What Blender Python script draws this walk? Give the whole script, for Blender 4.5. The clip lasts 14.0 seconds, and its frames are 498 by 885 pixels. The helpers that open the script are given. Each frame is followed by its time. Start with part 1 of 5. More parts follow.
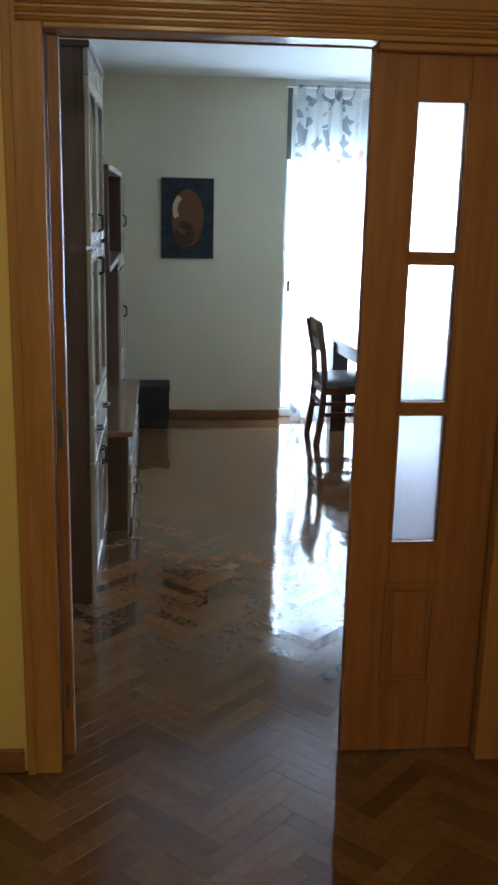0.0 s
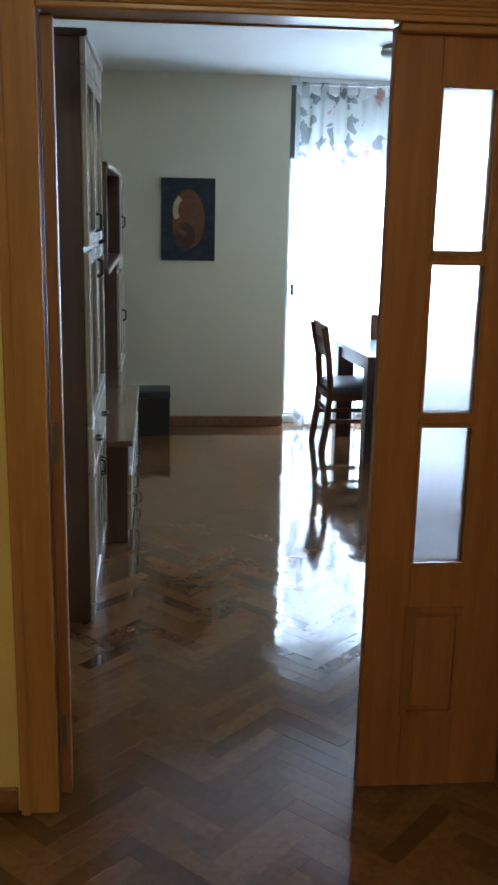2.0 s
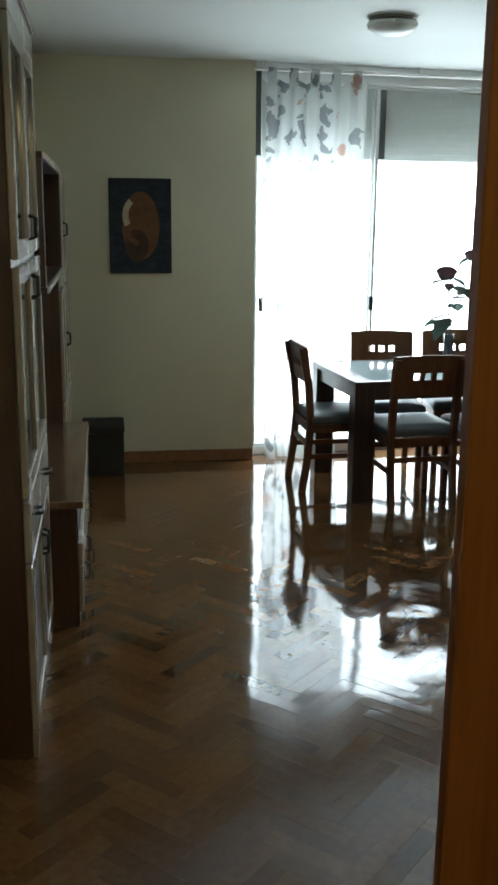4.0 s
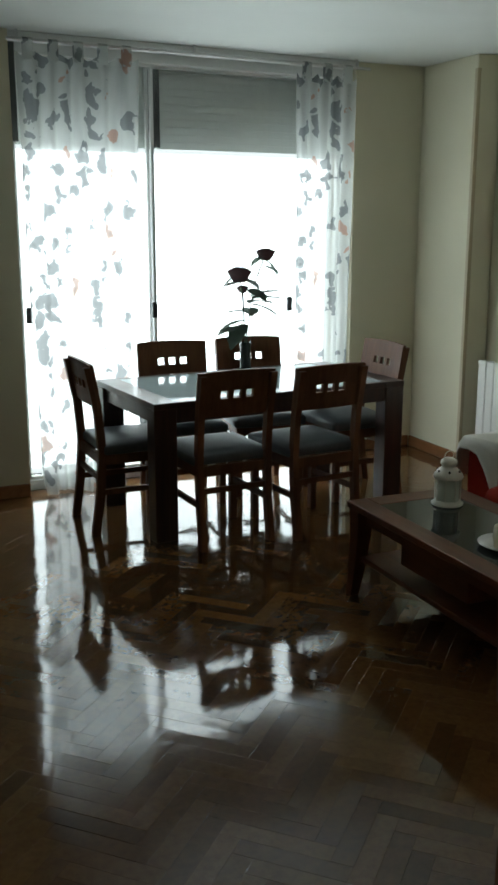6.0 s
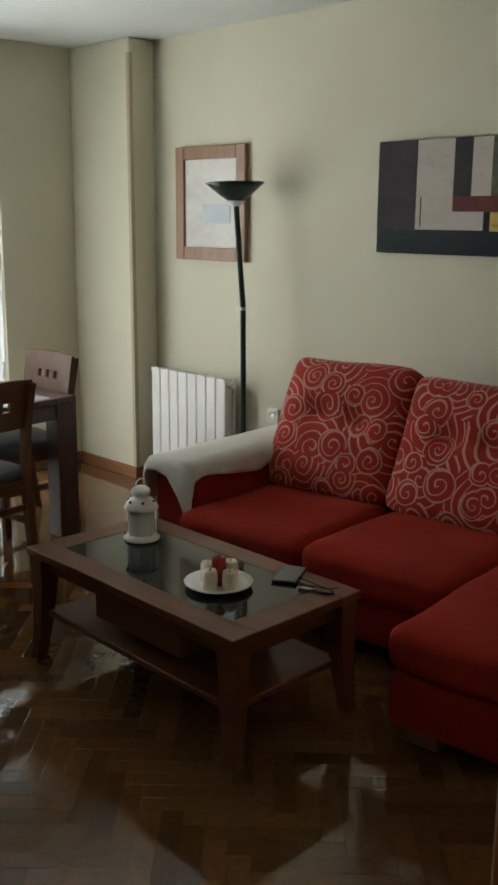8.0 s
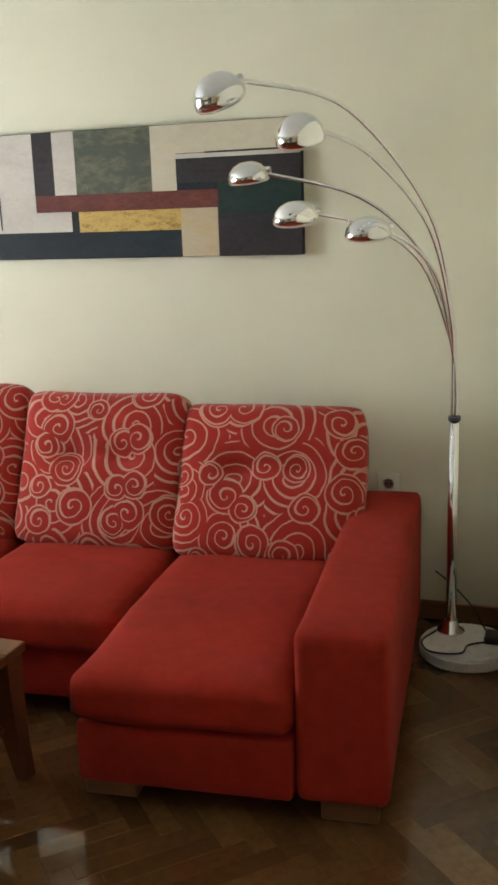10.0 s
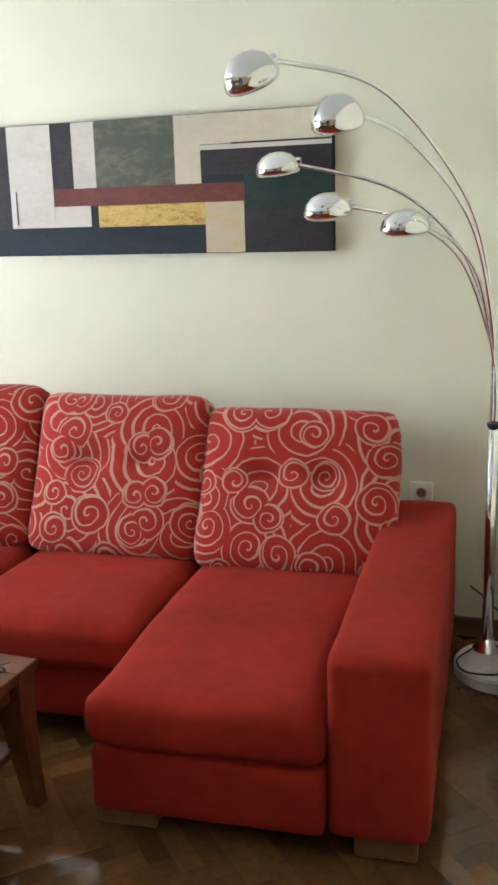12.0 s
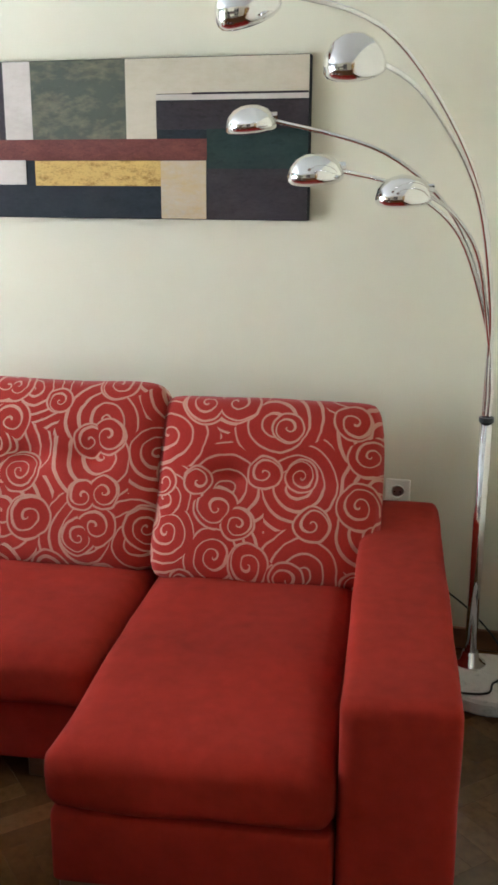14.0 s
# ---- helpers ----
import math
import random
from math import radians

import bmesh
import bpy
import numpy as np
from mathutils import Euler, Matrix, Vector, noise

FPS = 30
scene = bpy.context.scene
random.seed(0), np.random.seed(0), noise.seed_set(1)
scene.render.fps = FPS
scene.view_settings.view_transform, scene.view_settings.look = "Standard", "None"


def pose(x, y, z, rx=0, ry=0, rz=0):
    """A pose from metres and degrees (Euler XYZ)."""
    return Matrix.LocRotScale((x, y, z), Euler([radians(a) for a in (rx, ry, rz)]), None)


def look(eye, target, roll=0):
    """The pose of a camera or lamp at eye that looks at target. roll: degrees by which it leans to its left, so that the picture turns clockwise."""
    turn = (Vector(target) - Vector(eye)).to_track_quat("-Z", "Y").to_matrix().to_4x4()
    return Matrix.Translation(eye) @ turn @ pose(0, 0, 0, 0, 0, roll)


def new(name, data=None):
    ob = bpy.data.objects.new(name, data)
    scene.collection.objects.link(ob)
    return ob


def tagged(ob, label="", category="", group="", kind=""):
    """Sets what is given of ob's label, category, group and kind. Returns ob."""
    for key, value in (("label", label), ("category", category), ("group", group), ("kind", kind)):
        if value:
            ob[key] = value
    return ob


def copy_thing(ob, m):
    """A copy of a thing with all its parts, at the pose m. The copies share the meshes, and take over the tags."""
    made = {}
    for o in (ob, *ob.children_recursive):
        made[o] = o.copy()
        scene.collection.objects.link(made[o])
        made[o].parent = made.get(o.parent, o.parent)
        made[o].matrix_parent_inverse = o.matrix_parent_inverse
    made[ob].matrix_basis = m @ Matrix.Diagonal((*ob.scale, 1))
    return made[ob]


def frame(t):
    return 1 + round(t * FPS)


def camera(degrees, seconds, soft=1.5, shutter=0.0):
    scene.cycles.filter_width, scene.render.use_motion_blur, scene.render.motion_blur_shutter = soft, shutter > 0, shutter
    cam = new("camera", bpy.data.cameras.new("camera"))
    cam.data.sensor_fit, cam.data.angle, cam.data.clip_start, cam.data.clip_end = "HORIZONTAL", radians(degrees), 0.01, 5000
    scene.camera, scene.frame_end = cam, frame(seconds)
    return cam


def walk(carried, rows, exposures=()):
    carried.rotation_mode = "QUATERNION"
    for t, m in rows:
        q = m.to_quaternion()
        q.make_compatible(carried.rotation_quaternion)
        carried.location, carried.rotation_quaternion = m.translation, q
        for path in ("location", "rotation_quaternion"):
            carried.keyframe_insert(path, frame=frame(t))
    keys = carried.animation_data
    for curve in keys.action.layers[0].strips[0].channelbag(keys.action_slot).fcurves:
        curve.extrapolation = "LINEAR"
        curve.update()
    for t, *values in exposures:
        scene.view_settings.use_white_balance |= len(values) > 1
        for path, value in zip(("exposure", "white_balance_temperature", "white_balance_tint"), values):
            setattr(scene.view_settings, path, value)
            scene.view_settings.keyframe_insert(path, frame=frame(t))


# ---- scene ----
cam = camera(29.0, 14.0, 2.9)
PATH = [
    (0, (0.292, 0.418, 1.639), (0.474, 2.35, 1.154), 1.3),
    (0.5, (0.275, 0.408, 1.635), (0.459, 2.341, 1.155), 1.3),
    (1, (0.259, 0.43, 1.63), (0.444, 2.363, 1.151), 1.2),
    (1.5, (0.254, 0.482, 1.624), (0.438, 2.414, 1.141), 1.2),
    (2, (0.279, 0.62, 1.618), (0.464, 2.553, 1.14), 1.2),
    (4.5, (0.217, 1.761, 1.575), (0.609, 3.667, 1.122), -0.1),
    (5, (0.163, 1.954, 1.572), (0.716, 3.818, 1.112), -0.7),
    (5.5, (0.189, 2.16, 1.571), (0.858, 3.985, 1.107), -0.4),
    (6, (0.237, 2.338, 1.56), (1.013, 4.124, 1.103), 0.1),
    (6.5, (0.248, 2.499, 1.551), (1.22, 4.185, 1.09), -0.1),
    (7, (0.269, 2.62, 1.536), (1.432, 4.18, 1.072), 0.5),
    (7.5, (0.364, 2.743, 1.533), (1.625, 4.23, 1.085), 1.3),
    (8, (0.47, 2.849, 1.547), (1.825, 4.248, 1.09), 0.4),
    (8.5, (0.537, 2.945, 1.545), (2.063, 4.147, 1.068), -1.3),
    (9, (0.522, 3.075, 1.544), (2.219, 4.02, 1.07), -1.5),
    (11.5, (0.689, 3.274, 1.505), (2.56, 3.823, 1.059), -2.2),
    (12, (0.718, 3.311, 1.495), (2.549, 3.982, 1.05), -1.6),
    (12.5, (0.771, 3.377, 1.488), (2.584, 4.086, 1.031), -0.9),
    (13, (0.823, 3.504, 1.487), (2.636, 4.194, 1.004), -0.7),
    (13.5, (0.896, 3.585, 1.484), (2.733, 4.201, 0.989), -0.2),
    (14, (1.02, 3.631, 1.486), (2.897, 4.095, 0.977), 0.3),
]
EXPOSURES = [(0, 0.45, 5000, 8), (2, 0.42, 5000, 8), (4.5, -0.55, 6050, 0), (5.5, -1.08, 6150, 0), (6.5, -1.6, 6300, 0), (7.5, -1.1, 6550, 6), (8.3, -0.6, 6700, 8), (9, 0.08, 6700, 8), (11.5, 1.05, 6100, 13), (12, 1.12, 6000, 12), (12.6, 0.8, 5980, 13), (13.3, 0.85, 5980, 13), (14, 1.03, 5980, 13)]
walk(cam, [(t, look(eye, target, roll)) for t, eye, target, roll in PATH], EXPOSURES)

# ---- world and large lights ----
world = bpy.data.worlds.new("world")
scene.world = world
world.use_nodes = True
wn, wl = world.node_tree.nodes, world.node_tree.links
sky = wn.new("ShaderNodeTexSky")
sky.sky_type, sky.sun_disc, sky.sun_elevation, sky.sun_rotation = "NISHITA", False, radians(48), radians(200)
wl.new(sky.outputs[0], wn["Background"].inputs[0])
wn["Background"].inputs[1].default_value = 0.1

sun_data = bpy.data.lights.new("sun", "SUN")
sun_data.energy, sun_data.angle, sun_data.color = 2.0, radians(0.5), (1.0, 0.95, 0.88)
sun = new("sun", sun_data)
sun.matrix_world = look((0, -10, 11), (0, 0, 0))

WINDOW_W, HALL_W = 110.0, 25.0
win_data = bpy.data.lights.new("window_daylight", "AREA")
win_data.shape, win_data.size, win_data.size_y = "RECTANGLE", 2.1, 1.85
win_data.energy, win_data.color = WINDOW_W, (0.92, 0.97, 1.0)
win_light = new("window_daylight", win_data)
win_light.matrix_world = look((2.275, 8.09, 1.0), (2.505, 5.1, 0.95))

hall_data = bpy.data.lights.new("hall_lamp_light", "POINT")
hall_data.shadow_soft_size, hall_data.energy, hall_data.color = 0.13, HALL_W, (1.0, 0.79, 0.38)
hall_light = new("hall_lamp_light", hall_data)
hall_light.matrix_world = pose(0.40, 0.5, 2.25)


# ---- materials ----
def material(name):
    m = bpy.data.materials.new(name)
    m.use_nodes = True
    nt = m.node_tree
    return m, nt, nt.nodes["Principled BSDF"]


def node(nt, kind, **props):
    n = nt.nodes.new(kind)
    for k, v in props.items():
        if k == "operation":
            n.operation = v
        elif k == "dims":
            n.voronoi_dimensions = v
        elif k == "blend":
            n.blend_type = v
    return n


def math_node(nt, op, a, b=None):
    n = node(nt, "ShaderNodeMath", operation=op)
    for i, v in enumerate((a, b)):
        if v is None:
            continue
        if isinstance(v, (int, float)):
            n.inputs[i].default_value = v
        else:
            nt.links.new(v, n.inputs[i])
    return n.outputs[0]


def mix_rgb(nt, fac, a, b):
    n = nt.nodes.new("ShaderNodeMix")
    n.data_type = "RGBA"
    for i, v in ((0, fac), (6, a), (7, b)):
        if isinstance(v, (int, float)):
            n.inputs[i].default_value = v
        elif isinstance(v, tuple):
            n.inputs[i].default_value = (*v[:3], 1)
        else:
            nt.links.new(v, n.inputs[i])
    return n.outputs[2]


def ramp(nt, fac, lo, hi):
    n = nt.nodes.new("ShaderNodeMapRange")
    n.inputs[1].default_value, n.inputs[2].default_value = lo, hi
    nt.links.new(fac, n.inputs[0])
    return n.outputs[0]


def noise_tex(nt, vec, scale, detail=3.0, rough=0.55):
    n = nt.nodes.new("ShaderNodeTexNoise")
    n.inputs["Scale"].default_value, n.inputs["Detail"].default_value, n.inputs["Roughness"].default_value = scale, detail, rough
    if vec is not None:
        nt.links.new(vec, n.inputs["Vector"])
    return n.outputs[0]


def coords(nt, which="Object", scale=(1, 1, 1)):
    tc = nt.nodes.new("ShaderNodeTexCoord")
    mp = nt.nodes.new("ShaderNodeMapping")
    mp.inputs["Scale"].default_value = scale
    nt.links.new(tc.outputs[which], mp.inputs[0])
    return mp.outputs[0]


def world_coords(nt, scale=(1, 1, 1)):
    g = nt.nodes.new("ShaderNodeNewGeometry")
    mp = nt.nodes.new("ShaderNodeMapping")
    mp.inputs["Scale"].default_value = scale
    nt.links.new(g.outputs["Position"], mp.inputs[0])
    return mp.outputs[0]


def bump(nt, bsdf, height, strength, distance=0.01):
    b = nt.nodes.new("ShaderNodeBump")
    b.inputs["Strength"].default_value, b.inputs["Distance"].default_value = strength, distance
    nt.links.new(height, b.inputs["Height"])
    nt.links.new(b.outputs[0], bsdf.inputs["Normal"])


def plaster(name, colour, rough=0.75):
    m, nt, b = material(name)
    v = world_coords(nt)
    big, fine = noise_tex(nt, v, 1.1, 4), noise_tex(nt, v, 160, 3)
    c = mix_rgb(nt, ramp(nt, big, 0.35, 0.7), tuple(x * 0.93 for x in colour), colour)
    nt.links.new(c, b.inputs["Base Color"])
    b.inputs["Roughness"].default_value = rough
    bump(nt, b, math_node(nt, "ADD", fine, math_node(nt, "MULTIPLY", noise_tex(nt, v, 14, 3), 2.0)), 0.12, 0.004)
    return m


def wood(name, dark, light, rough=0.3, axis=2, grain=26.0, coat=0.0, spec=0.5):
    m, nt, b = material(name)
    s = [grain, grain, grain]
    s[axis] = grain * 0.06
    v = coords(nt, "Object", tuple(s))
    info = nt.nodes.new("ShaderNodeObjectInfo")
    add = nt.nodes.new("ShaderNodeVectorMath")
    add.operation = "ADD"
    nt.links.new(v, add.inputs[0])
    sh = math_node(nt, "MULTIPLY", info.outputs["Random"], 40.0)
    nt.links.new(sh, add.inputs[1])
    g1 = noise_tex(nt, add.outputs[0], 1.0, 5, 0.65)
    g2 = noise_tex(nt, add.outputs[0], 5.0, 3, 0.6)
    f = math_node(nt, "ADD", math_node(nt, "MULTIPLY", g1, 0.75), math_node(nt, "MULTIPLY", g2, 0.25))
    c = mix_rgb(nt, ramp(nt, f, 0.34, 0.66), dark, light)
    nt.links.new(c, b.inputs["Base Color"])
    big = noise_tex(nt, world_coords(nt), 6.0, 3)
    rr = nt.nodes.new("ShaderNodeMapRange")
    rr.inputs[3].default_value, rr.inputs[4].default_value = rough * 0.75, rough * 1.3
    nt.links.new(big, rr.inputs[0])
    nt.links.new(rr.outputs[0], b.inputs["Roughness"])
    b.inputs["Coat Weight"].default_value, b.inputs["Coat Roughness"].default_value = coat, 0.12
    b.inputs["Specular IOR Level"].default_value = spec
    bump(nt, b, f, 0.06, 0.002)
    return m


def parquet(name, use_island):
    m, nt, b = material(name)
    if use_island:
        rnd = nt.nodes.new("ShaderNodeNewGeometry").outputs["Random Per Island"]
    else:
        rnd = nt.nodes.new("ShaderNodeObjectInfo").outputs["Random"]
    w = world_coords(nt)
    add = nt.nodes.new("ShaderNodeVectorMath")
    add.operation = "ADD"
    nt.links.new(w, add.inputs[0])
    nt.links.new(math_node(nt, "MULTIPLY", rnd, 31.0), add.inputs[1])
    g = noise_tex(nt, add.outputs[0], 38, 5, 0.7)
    base = mix_rgb(nt, rnd, (0.098, 0.046, 0.016), (0.19, 0.092, 0.033))
    c = mix_rgb(nt, math_node(nt, "MULTIPLY", ramp(nt, g, 0.4, 0.75), 0.5), base, (0.050, 0.021, 0.008))
    nt.links.new(c, b.inputs["Base Color"])
    wear = noise_tex(nt, w, 2.3, 4)
    rr = nt.nodes.new("ShaderNodeMapRange")
    rr.inputs[3].default_value, rr.inputs[4].default_value = 0.05, 0.10
    nt.links.new(ramp(nt, wear, 0.3, 0.7), rr.inputs[0])
    nt.links.new(rr.outputs[0], b.inputs["Roughness"])
    b.inputs["Coat Weight"].default_value, b.inputs["Coat Roughness"].default_value = 0.3, 0.05
    wave = math_node(nt, "ADD", noise_tex(nt, w, 7, 2), math_node(nt, "MULTIPLY", noise_tex(nt, w, 40, 3), 0.06))
    bmp = nt.nodes.new("ShaderNodeBump")
    bmp.inputs["Strength"].default_value, bmp.inputs["Distance"].default_value = 0.22, 0.004
    nt.links.new(wave, bmp.inputs["Height"])
    nt.links.new(bmp.outputs[0], b.inputs["Normal"])
    nt.links.new(bmp.outputs[0], b.inputs["Coat Normal"])
    return m


def plain(name, colour, rough=0.5, metal=0.0, vary=0.08, scale=30.0, bumpy=0.0, sheen=0.0):
    m, nt, b = material(name)
    v = coords(nt, "Object")
    n = noise_tex(nt, v, scale, 4)
    n2 = noise_tex(nt, v, scale * 0.12, 2)
    f = math_node(nt, "ADD", math_node(nt, "MULTIPLY", n, 0.5), math_node(nt, "MULTIPLY", n2, 0.5))
    c = mix_rgb(nt, ramp(nt, f, 0.3, 0.7), tuple(x * (1 - vary) for x in colour), tuple(min(1, x * (1 + vary)) for x in colour))
    nt.links.new(c, b.inputs["Base Color"])
    b.inputs["Roughness"].default_value, b.inputs["Metallic"].default_value = rough, metal
    b.inputs["Sheen Weight"].default_value = sheen
    if bumpy:
        bump(nt, b, n, bumpy, 0.004)
    return m


def fabric(name, colour, sheen=0.25):
    m, nt, b = material(name)
    v = coords(nt, "Object")
    big, fine = noise_tex(nt, v, 3.0, 3), noise_tex(nt, v, 420, 2)
    nap = noise_tex(nt, v, 26, 4)
    f = math_node(nt, "ADD", math_node(nt, "MULTIPLY", big, 0.6), math_node(nt, "MULTIPLY", nap, 0.4))
    c = mix_rgb(nt, ramp(nt, f, 0.3, 0.7), tuple(x * 0.7 for x in colour), tuple(x * 1.15 for x in colour))
    nt.links.new(c, b.inputs["Base Color"])
    b.inputs["Roughness"].default_value = 0.9
    b.inputs["Specular IOR Level"].default_value = 0.15
    b.inputs["Sheen Weight"].default_value, b.inputs["Sheen Roughness"].default_value = sheen, 0.5
    b.inputs["Sheen Tint"].default_value = (1.0, 0.45, 0.35, 1)
    bump(nt, b, math_node(nt, "ADD", fine, math_node(nt, "MULTIPLY", nap, 1.5)), 0.25, 0.002)
    return m


def spiral_layer(nt, vec, scale, pitch0, pitch1):
    """One spiral round each cell centre; gives the line, the distance from the centre and a random number a cell."""
    vor = node(nt, "ShaderNodeTexVoronoi", dims="2D")
    vor.inputs["Scale"].default_value, vor.inputs["Randomness"].default_value = scale, 0.8
    nt.links.new(vec, vor.inputs["Vector"])
    d = nt.nodes.new("ShaderNodeVectorMath")
    d.operation = "SUBTRACT"
    nt.links.new(vec, d.inputs[0])
    nt.links.new(vor.outputs["Position"], d.inputs[1])
    ds = nt.nodes.new("ShaderNodeSeparateXYZ")
    nt.links.new(d.outputs[0], ds.inputs[0])
    x, y = ds.outputs[0], ds.outputs[1]
    ang = math_node(nt, "ARCTAN2", y, x)
    r = math_node(nt, "SQRT", math_node(nt, "ADD", math_node(nt, "MULTIPLY", x, x), math_node(nt, "MULTIPLY", y, y)))
    csep = nt.nodes.new("ShaderNodeSeparateColor")
    nt.links.new(vor.outputs["Color"], csep.inputs[0])
    sign = math_node(nt, "SUBTRACT", math_node(nt, "MULTIPLY", math_node(nt, "GREATER_THAN", csep.outputs[0], 0.5), 2.0), 1.0)
    pitch = math_node(nt, "ADD", pitch0, math_node(nt, "MULTIPLY", csep.outputs[2], pitch1))
    ph = math_node(nt, "ADD", math_node(nt, "DIVIDE", math_node(nt, "MULTIPLY", r, 6.2832), pitch), math_node(nt, "MULTIPLY", ang, sign))
    ph = math_node(nt, "ADD", ph, math_node(nt, "MULTIPLY", csep.outputs[1], 6.28))
    swell = math_node(nt, "MAXIMUM", math_node(nt, "SINE", math_node(nt, "ADD", ang, math_node(nt, "MULTIPLY", csep.outputs[0], 6.28))), 0.0)
    edge = math_node(nt, "SUBTRACT", 0.91, math_node(nt, "MULTIPLY", swell, 0.27))
    return ramp(nt, math_node(nt, "SUBTRACT", math_node(nt, "SINE", ph), edge), -0.07, 0.05), r, csep.outputs[1]


def swirl_fabric(name):
    """Red chenille with pale spirals: round discs over a ground of wider arcs."""
    m, nt, b = material(name)
    tc = nt.nodes.new("ShaderNodeTexCoord")
    sep = nt.nodes.new("ShaderNodeSeparateXYZ")
    nt.links.new(tc.outputs["Object"], sep.inputs[0])
    info = nt.nodes.new("ShaderNodeObjectInfo")
    comb = nt.nodes.new("ShaderNodeCombineXYZ")
    wob = noise_tex(nt, tc.outputs["Object"], 9.0, 2)
    off = math_node(nt, "MULTIPLY", info.outputs["Random"], 7.0)
    wsh = math_node(nt, "MULTIPLY", wob, 0.03)
    nt.links.new(math_node(nt, "ADD", math_node(nt, "ADD", sep.outputs[1], off), wsh), comb.inputs[0])
    nt.links.new(math_node(nt, "ADD", math_node(nt, "ADD", sep.outputs[2], off), wsh), comb.inputs[1])
    inner, r, rnd = spiral_layer(nt, comb.outputs[0], 6.6, 0.024, 0.013)
    shift = nt.nodes.new("ShaderNodeVectorMath")
    shift.operation = "ADD"
    shift.inputs[1].default_value = (3.7, 1.9, 0.0)
    nt.links.new(comb.outputs[0], shift.inputs[0])
    outer, _r, _rnd = spiral_layer(nt, shift.outputs[0], 5.0, 0.028, 0.016)
    size = math_node(nt, "ADD", 0.040, math_node(nt, "MULTIPLY", rnd, 0.036))
    gap = math_node(nt, "SUBTRACT", r, size)
    inside = math_node(nt, "LESS_THAN", gap, 0.0)
    rim = math_node(nt, "SUBTRACT", 1.0, ramp(nt, math_node(nt, "ABSOLUTE", gap), 0.0022, 0.0040))
    both = math_node(nt, "ADD", math_node(nt, "MULTIPLY", inner, inside), math_node(nt, "MULTIPLY", outer, math_node(nt, "SUBTRACT", 1.0, inside)))
    line = math_node(nt, "MAXIMUM", both, rim)
    nap = noise_tex(nt, tc.outputs["Object"], 240, 3)
    red = mix_rgb(nt, nap, (0.28, 0.017, 0.012), (0.42, 0.028, 0.018))
    pale = mix_rgb(nt, nap, (0.43, 0.20, 0.145), (0.59, 0.33, 0.25))
    nt.links.new(mix_rgb(nt, line, red, pale), b.inputs["Base Color"])
    b.inputs["Roughness"].default_value, b.inputs["Specular IOR Level"].default_value = 0.9, 0.15
    b.inputs["Sheen Weight"].default_value = 0.15
    bump(nt, b, math_node(nt, "ADD", math_node(nt, "MULTIPLY", line, 0.6), nap), 0.35, 0.003)
    return m


def sheer(name):
    """Sheer voile printed with grey and rust leaves."""
    m, nt, b = material(name)
    tc = nt.nodes.new("ShaderNodeTexCoord")
    sep = nt.nodes.new("ShaderNodeSeparateXYZ")
    nt.links.new(tc.outputs["Object"], sep.inputs[0])
    comb = nt.nodes.new("ShaderNodeCombineXYZ")
    nt.links.new(math_node(nt, "MULTIPLY", sep.outputs[0], 1.5), comb.inputs[0])
    nt.links.new(sep.outputs[2], comb.inputs[1])
    add = nt.nodes.new("ShaderNodeVectorMath")
    add.operation = "ADD"
    nz = nt.nodes.new("ShaderNodeTexNoise")
    nz.inputs["Scale"].default_value = 14.0
    nt.links.new(tc.outputs["Object"], nz.inputs["Vector"])
    sc = nt.nodes.new("ShaderNodeVectorMath")
    sc.operation = "SCALE"
    sc.inputs[3].default_value = 0.16
    nt.links.new(nz.outputs["Color"], sc.inputs[0])
    nt.links.new(comb.outputs[0], add.inputs[0])
    nt.links.new(sc.outputs[0], add.inputs[1])
    vor = node(nt, "ShaderNodeTexVoronoi", dims="2D")
    vor.inputs["Scale"].default_value = 10.0
    nt.links.new(add.outputs[0], vor.inputs["Vector"])
    col = nt.nodes.new("ShaderNodeSeparateColor")
    nt.links.new(vor.outputs["Color"], col.inputs[0])
    near = math_node(nt, "LESS_THAN", vor.outputs["Distance"], math_node(nt, "MULTIPLY", col.outputs[0], 0.62))
    pick = math_node(nt, "GREATER_THAN", col.outputs[1], 0.42)
    leaf = math_node(nt, "MULTIPLY", near, pick)
    ink = mix_rgb(nt, math_node(nt, "GREATER_THAN", col.outputs[2], 0.88), (0.21, 0.225, 0.23), (0.40, 0.27, 0.22))
    colour = mix_rgb(nt, leaf, (0.60, 0.62, 0.60), ink)
    nt.nodes.remove(b)
    dif, tra, clr = nt.nodes.new("ShaderNodeBsdfDiffuse"), nt.nodes.new("ShaderNodeBsdfTranslucent"), nt.nodes.new("ShaderNodeBsdfTransparent")
    nt.links.new(colour, dif.inputs[0])
    nt.links.new(colour, tra.inputs[0])
    m1, m2 = nt.nodes.new("ShaderNodeMixShader"), nt.nodes.new("ShaderNodeMixShader")
    m1.inputs[0].default_value = 0.55
    nt.links.new(dif.outputs[0], m1.inputs[1])
    nt.links.new(tra.outputs[0], m1.inputs[2])
    nt.links.new(math_node(nt, "ADD", math_node(nt, "MULTIPLY", leaf, 0.22), 0.70), m2.inputs[0])
    nt.links.new(clr.outputs[0], m2.inputs[1])
    nt.links.new(m1.outputs[0], m2.inputs[2])
    nt.links.new(m2.outputs[0], nt.nodes["Material Output"].inputs[0])
    return m


